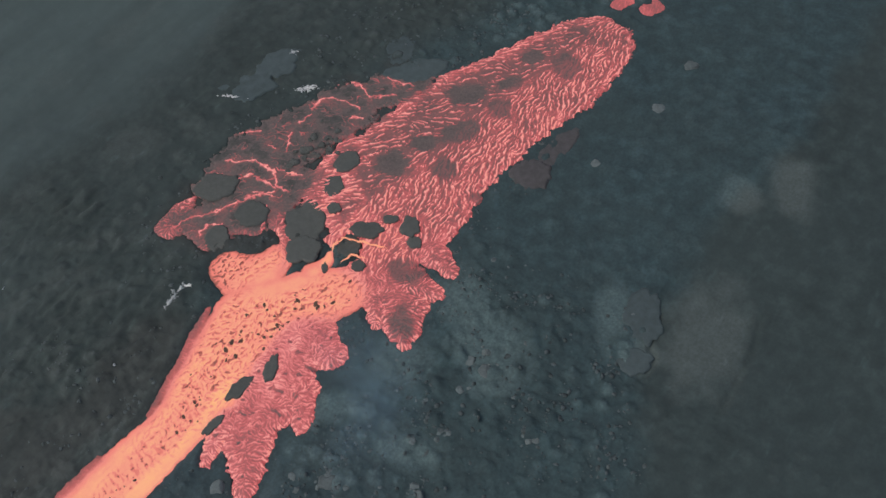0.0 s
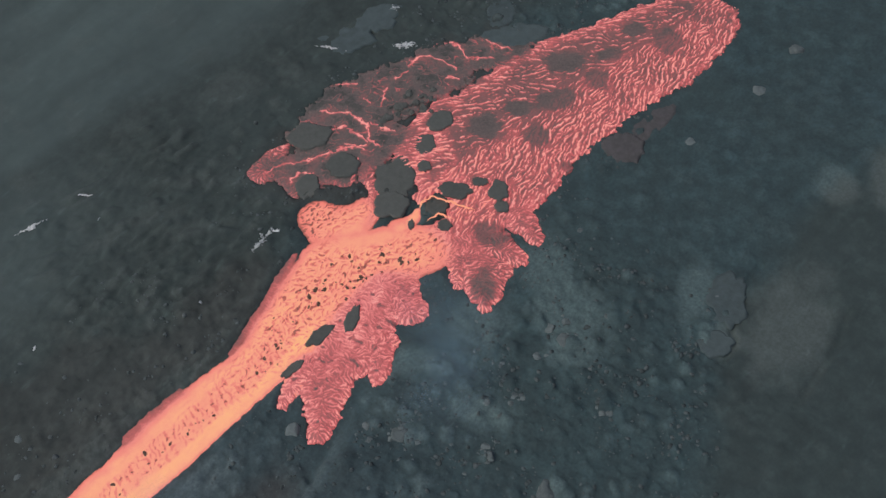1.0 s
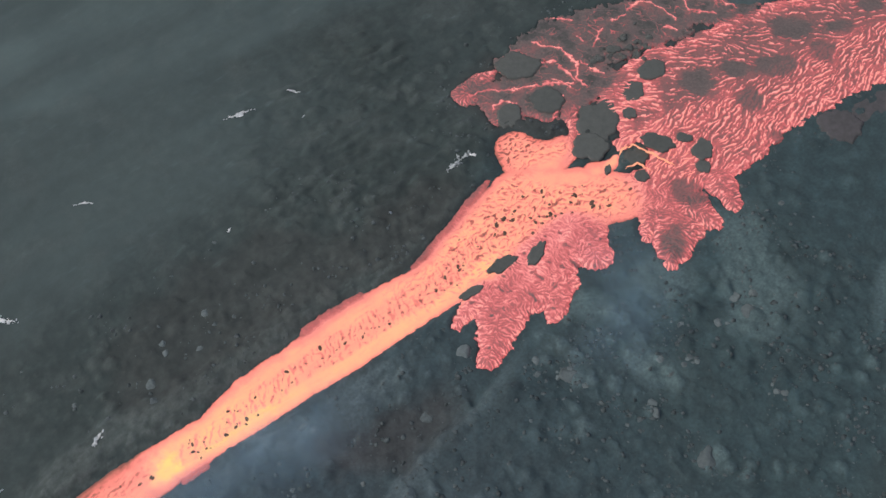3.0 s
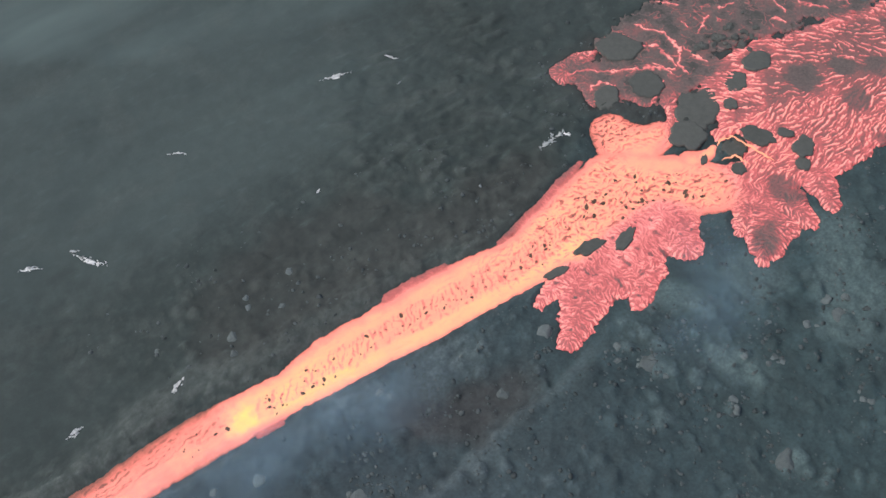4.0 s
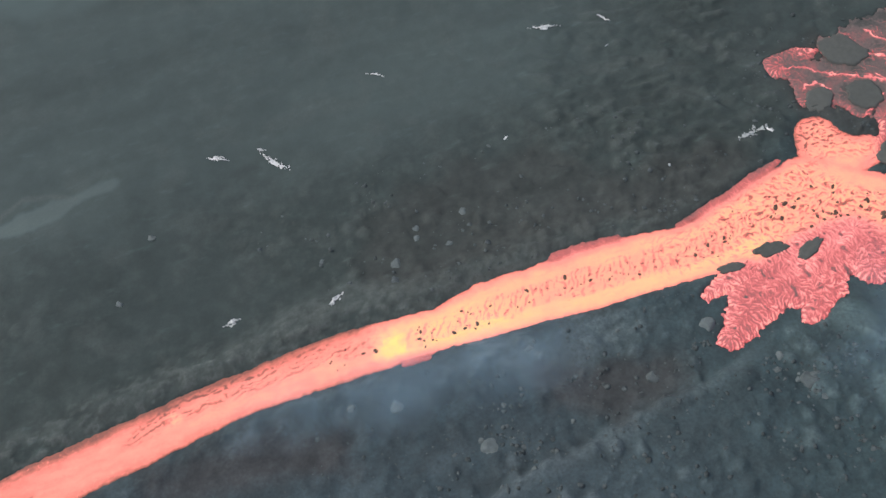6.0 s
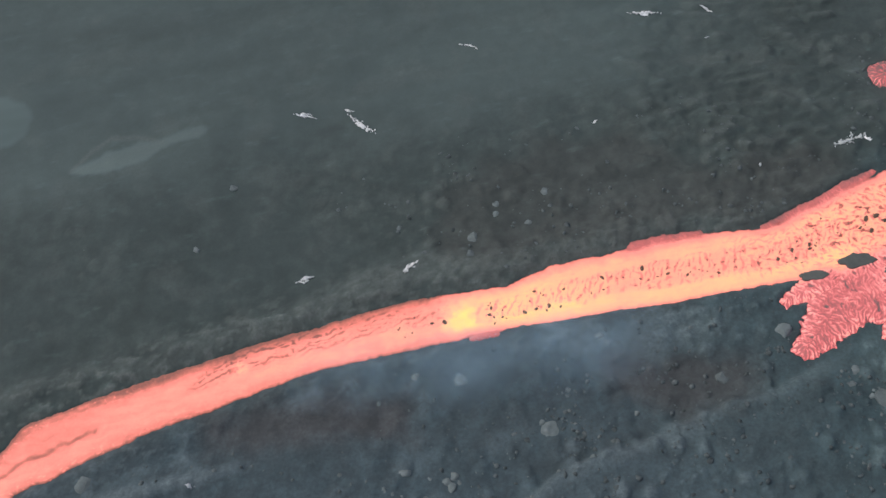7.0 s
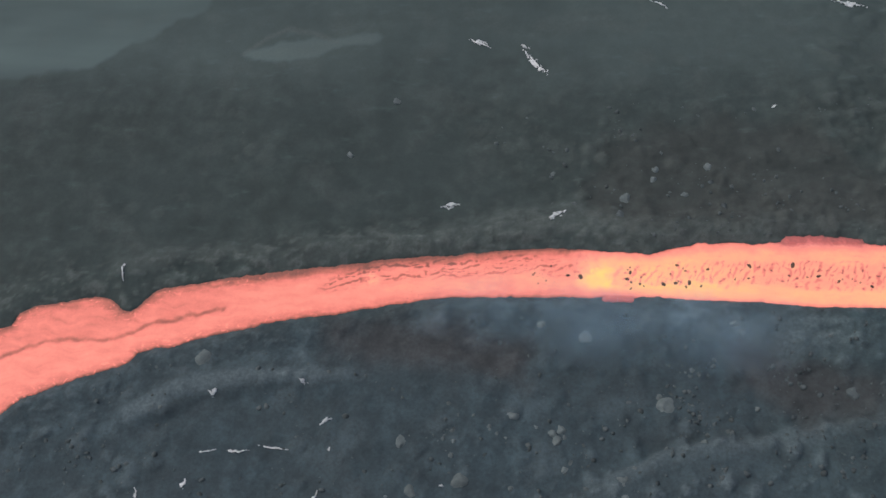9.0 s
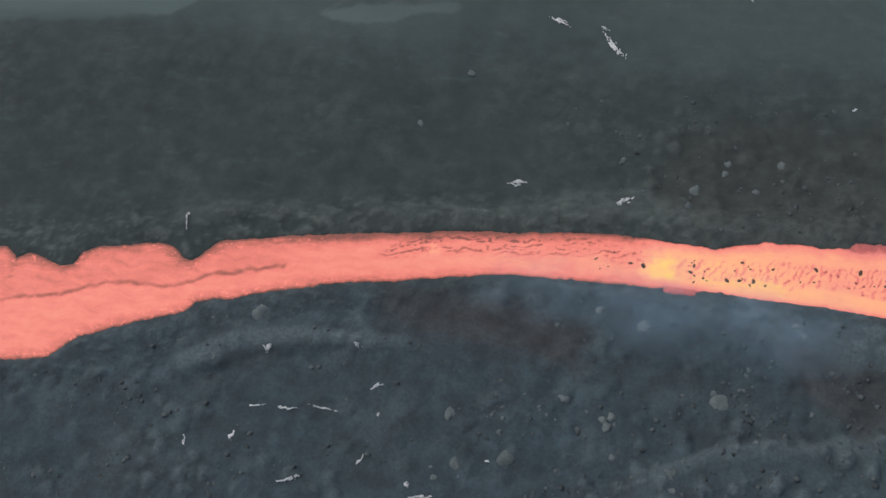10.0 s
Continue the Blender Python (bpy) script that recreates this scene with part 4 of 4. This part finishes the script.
# ---- crust slabs and rafts ----
def plate(name, row, thick, mat, seed, dome=0.15, fray=0.22, rings=9, spokes=56):
    """A thick plate of crust with an uneven outline and a worn rim."""
    cx, cy, a, b, turn = row
    th = np.linspace(0, 2 * math.pi, spokes, endpoint=False)
    wob = 1 + fray * fbm(np.cos(th) * 1.3 + seed * 0.37, np.sin(th) * 1.3 - seed * 0.37, 4, seed) + 0.22 * fray * fbm(np.cos(th) * 4 + seed * 0.37, np.sin(th) * 6, 2, seed + 3)
    t = np.append(np.linspace(0, 1, rings) ** 0.8, 1.04)
    h = np.append(thick * (1 + dome * (1 - np.linspace(0, 1, rings) ** 2)) - thick * 0.35 * step(0.86, 1.0, np.linspace(0, 1, rings)), -thick * 0.8)
    bm = bmesh.new()
    ring_verts = []
    for k in range(1, len(t)):
        ring_verts.append([])
        for j in range(spokes):
            x, y = a * t[k] * wob[j] * math.cos(th[j]), b * t[k] * wob[j] * math.sin(th[j])
            up = h[k] + (0.25 * thick * noise.noise(Vector((x * 0.9 + seed * 0.37, y * 0.9, seed * 0.37))) if k < len(t) - 1 else 0)
            ring_verts[-1].append(bm.verts.new((x, y, up)))
    middle = bm.verts.new((0, 0, h[0]))
    for j in range(spokes):
        i = (j + 1) % spokes
        bm.faces.new((middle, ring_verts[0][j], ring_verts[0][i]))
        for p, q in zip(ring_verts, ring_verts[1:]):
            bm.faces.new((p[j], q[j], q[i], p[i]))
    for f in bm.faces:
        f.smooth = True
    me = bpy.data.meshes.new(name)
    bm.to_mesh(me)
    bm.free()
    me.materials.append(mat)
    ob = new(name, me)
    ob.matrix_world = pose(cx, cy, 0, 0, 0, turn)
    return ob


for k, (row, z) in enumerate(zip(SLABS, ground_heights(SLABS))):
    shelf = 104 < row[0] < 114 and row[1] < 0
    ob = plate("crust_slab", row, 0.2 if shelf else 0.12, SHELF if shelf else SLAB, 100 + k, fray=0.5, spokes=90)
    ob.location.z = z + 0.06
    tagged(ob, "mauve-grey shelf of cooled crust along the lava sheet" if shelf else "smooth pale grey slab of cooled lava crust", "lava crust", "crust slabs")
for k, (row, z) in enumerate(zip(RAFTS, np.maximum(ground_heights(RAFTS), lava_heights(RAFTS)))):
    ob = plate("crust_raft", (row[0], row[1], 0.93 * row[2], 0.9 * row[3], row[4]), 0.16, RAFT, 200 + k, fray=0.42, spokes=72)
    ob.location.z = z + 0.18
    tagged(ob, "black solid crust raft enclosed by glowing lava", "lava crust", "crust rafts")


def lava_thread(rows, seed):
    """A thin, uneven string of yellow-hot lava draped over the rafts."""
    t = np.linspace(0, len(rows) - 1, 14 * len(rows))
    x, y = (np.interp(t, range(len(rows)), [p[k] for p in rows]) for k in (0, 1))
    x, y = x + 0.35 * fbm(t * 2.2, t * 0 + seed, 3, seed), y + 0.35 * fbm(t * 2.2, t * 0 - seed, 3, seed + 1)
    wide = (0.12 + 0.11 * fbm(t * 1.7, t * 0, 2, seed + 2)) * step(0, 0.4, t) * step(len(rows) - 1, len(rows) - 1.6, t) + 0.03
    z = np.max(np.maximum(ground_heights(list(zip(x, y))), lava_heights(list(zip(x, y))))) + 0.36
    dx, dy = np.gradient(x), np.gradient(y)
    size = np.hypot(dx, dy)
    around = np.linspace(0, 2 * math.pi, 9)
    gx_, gy_ = x[:, None] - (dy / size * wide)[:, None] * np.cos(around), y[:, None] + (dx / size * wide)[:, None] * np.cos(around)
    gz_ = z + 0.6 * wide[:, None] * np.sin(around)
    ob = new("lava_thread", sheet_mesh("lava_thread", gx_, gy_, gz_, np.ones((len(t) - 1, 8), bool), layers=[("lava_heat", np.full(gx_.shape, 0.78)), ("molten", np.ones(gx_.shape))]))
    ob.data.materials.append(LAVA)
    tagged(ob, "thin yellow-orange lava string draped across black crust rafts", "lava flow", "lava threads")


for k, rows in enumerate(THREADS):
    lava_thread(rows, 500 + 7 * k)

chips = [lump("crust_fragment", 50 + k, 2, 0.35, 0.4, CHIP) for k in range(8)]
spots = np.random.RandomState(21)
row = np.array(CHANNEL)[spots.randint(15, len(CHANNEL), 110)]
fx, fy = row[:, 0] + spots.uniform(-4, 5, 110), row[:, 1] + spots.normal(-0.5, 0.9, 110)
fx[:50] = 66 + spots.normal(0, 5.5, 50)
fy[:50] = -9.5 - 0.3 * (fx[:50] - 66) + spots.normal(0, 2.2, 50)
f_edge, fz, _, whose, _ = lava(fx, fy)
for k in np.nonzero((f_edge < -0.7) & (whose == 0))[0]:
    size = (0.22 + 0.5 * spots.rand() ** 2.5) * (1.0 if k < 50 else 0.75)
    ob = new("crust_fragment", chips[k % 8])
    ob.matrix_world = pose(fx[k], fy[k], fz[k] + 0.03, 0, 0, spots.uniform(0, 360)) @ Matrix.Diagonal((size * 1.5, size, size, 1))
    tagged(ob, "small dark brown crust fragment floating on molten lava", "lava crust", "floating crust fragments")


# ---- white deposits ----
def deposit(row, seed):
    """A thin, ragged patch of white crust that follows the ground."""
    cx, cy, a, b, turn = row
    if b > a:
        a, b, turn = b, a, turn + 90
    a, b = a * 1.1, max(b, 0.22)
    u, v = np.meshgrid(np.arange(-a, a, 0.07), np.arange(-2 * b - 0.3, 2 * b + 0.3, 0.07))
    c, s = math.cos(radians(turn)), math.sin(radians(turn))
    x, y = cx + u * c - v * s, cy + u * s + v * c
    bend = 0.25 * b * np.sin(u / a * 2.6 + seed) + 0.6 * b * fbm(u / 0.8 + seed, u * 0, 3, seed)
    slim = 0.25 + 0.75 * np.clip(1 - np.abs(u / a), 0, 1) ** 0.7
    body = 1 - np.hypot(0.75 * u / a, (v - bend) / (0.95 * b * slim)) + 1.25 * fbm(u / 0.55 + seed, v / 0.3, 4, seed)
    keep = body[:-1, :-1] > 0.45
    if keep.sum() < 12:
        keep = body[:-1, :-1] > body.max() - 0.35
    z = terrain(x, y)[0] + 0.03 + 0.16 * np.clip(body, 0, 1) + 0.06 * fbm(x / 0.3, y / 0.3, 2, seed)
    ob = new("mineral_deposit", sheet_mesh("mineral_deposit", x, y, z, keep))
    ob.data.materials.append(SALT)
    solid = ob.modifiers.new("thickness", "SOLIDIFY")
    solid.thickness = 0.12
    tagged(ob, "white mineral sublimate crust on dark volcanic rock", "mineral deposit", "white deposits")


for k, row in enumerate(DEPOSITS_A + DEPOSITS_B):
    deposit(row, 300 + k)


# ---- drifting smoke ----
def smoke_material():
    m, bsdf, node, links = material("thin_blue_smoke")
    pos = node("NewGeometry").outputs["Position"]
    dense = node("Attribute")
    dense.attribute_name = "smoke_density"
    wisps = ramp(node, noise_of(node, pos, 0.16, 4, 0.55), (0.35, (0.25, 0.25, 0.25)), (0.7, (1, 1, 1)))
    bsdf.inputs["Base Color"].default_value = (0.28, 0.45, 0.58, 1)
    bsdf.inputs["Roughness"].default_value = 1.0
    bsdf.inputs["Specular IOR Level"].default_value = 0.0
    links.new(calc(node, "MULTIPLY", dense.outputs["Fac"], wisps), bsdf.inputs["Alpha"])
    return m


SMOKE = smoke_material()


def smoke(rows, high, thick, seed):
    """A low bank of smoke: a few domed sheets over each other."""
    low_x, top_x = min(r[0] for r in rows) - 9, max(r[0] for r in rows) + 9
    low_y, top_y = min(r[1] for r in rows) - 9, max(r[1] for r in rows) + 9
    x, y = np.meshgrid(np.arange(low_x, top_x, 0.3), np.arange(low_y, top_y, 0.3))
    body = step(5.0, -4.0, chain(x, y, rows, 9) + 2.5 * fbm(x / 6, y / 6, 3, seed))
    bank = new("smoke_bank")
    bank.location = (rows[0][0], rows[0][1], 0)
    for k in range(2):
        z = 2.2 + 1.1 * k + 0.25 * high * body + 0.2 * fbm(x / 9, y / 9, 2, seed)
        keep = body[:-1, :-1] > 0.02
        ob = new("smoke_layer", sheet_mesh("smoke_layer", x, y, z, keep, layers=[("smoke_density", thick * body * (0.7 + 0.6 * fbm(x / 8, y / 8, 2, seed + 5 + k)))]))
        ob.data.materials.append(SMOKE)
        ob.parent = bank
        ob.matrix_parent_inverse = Matrix.Translation(-bank.location)
    tagged(bank, "thin bluish smoke drifting low over the channel bank", "smoke", "smoke banks")


smoke(SMOKE_A, 1.5, 0.2, 400)
smoke(SMOKE_C, 1.2, 0.11, 420)
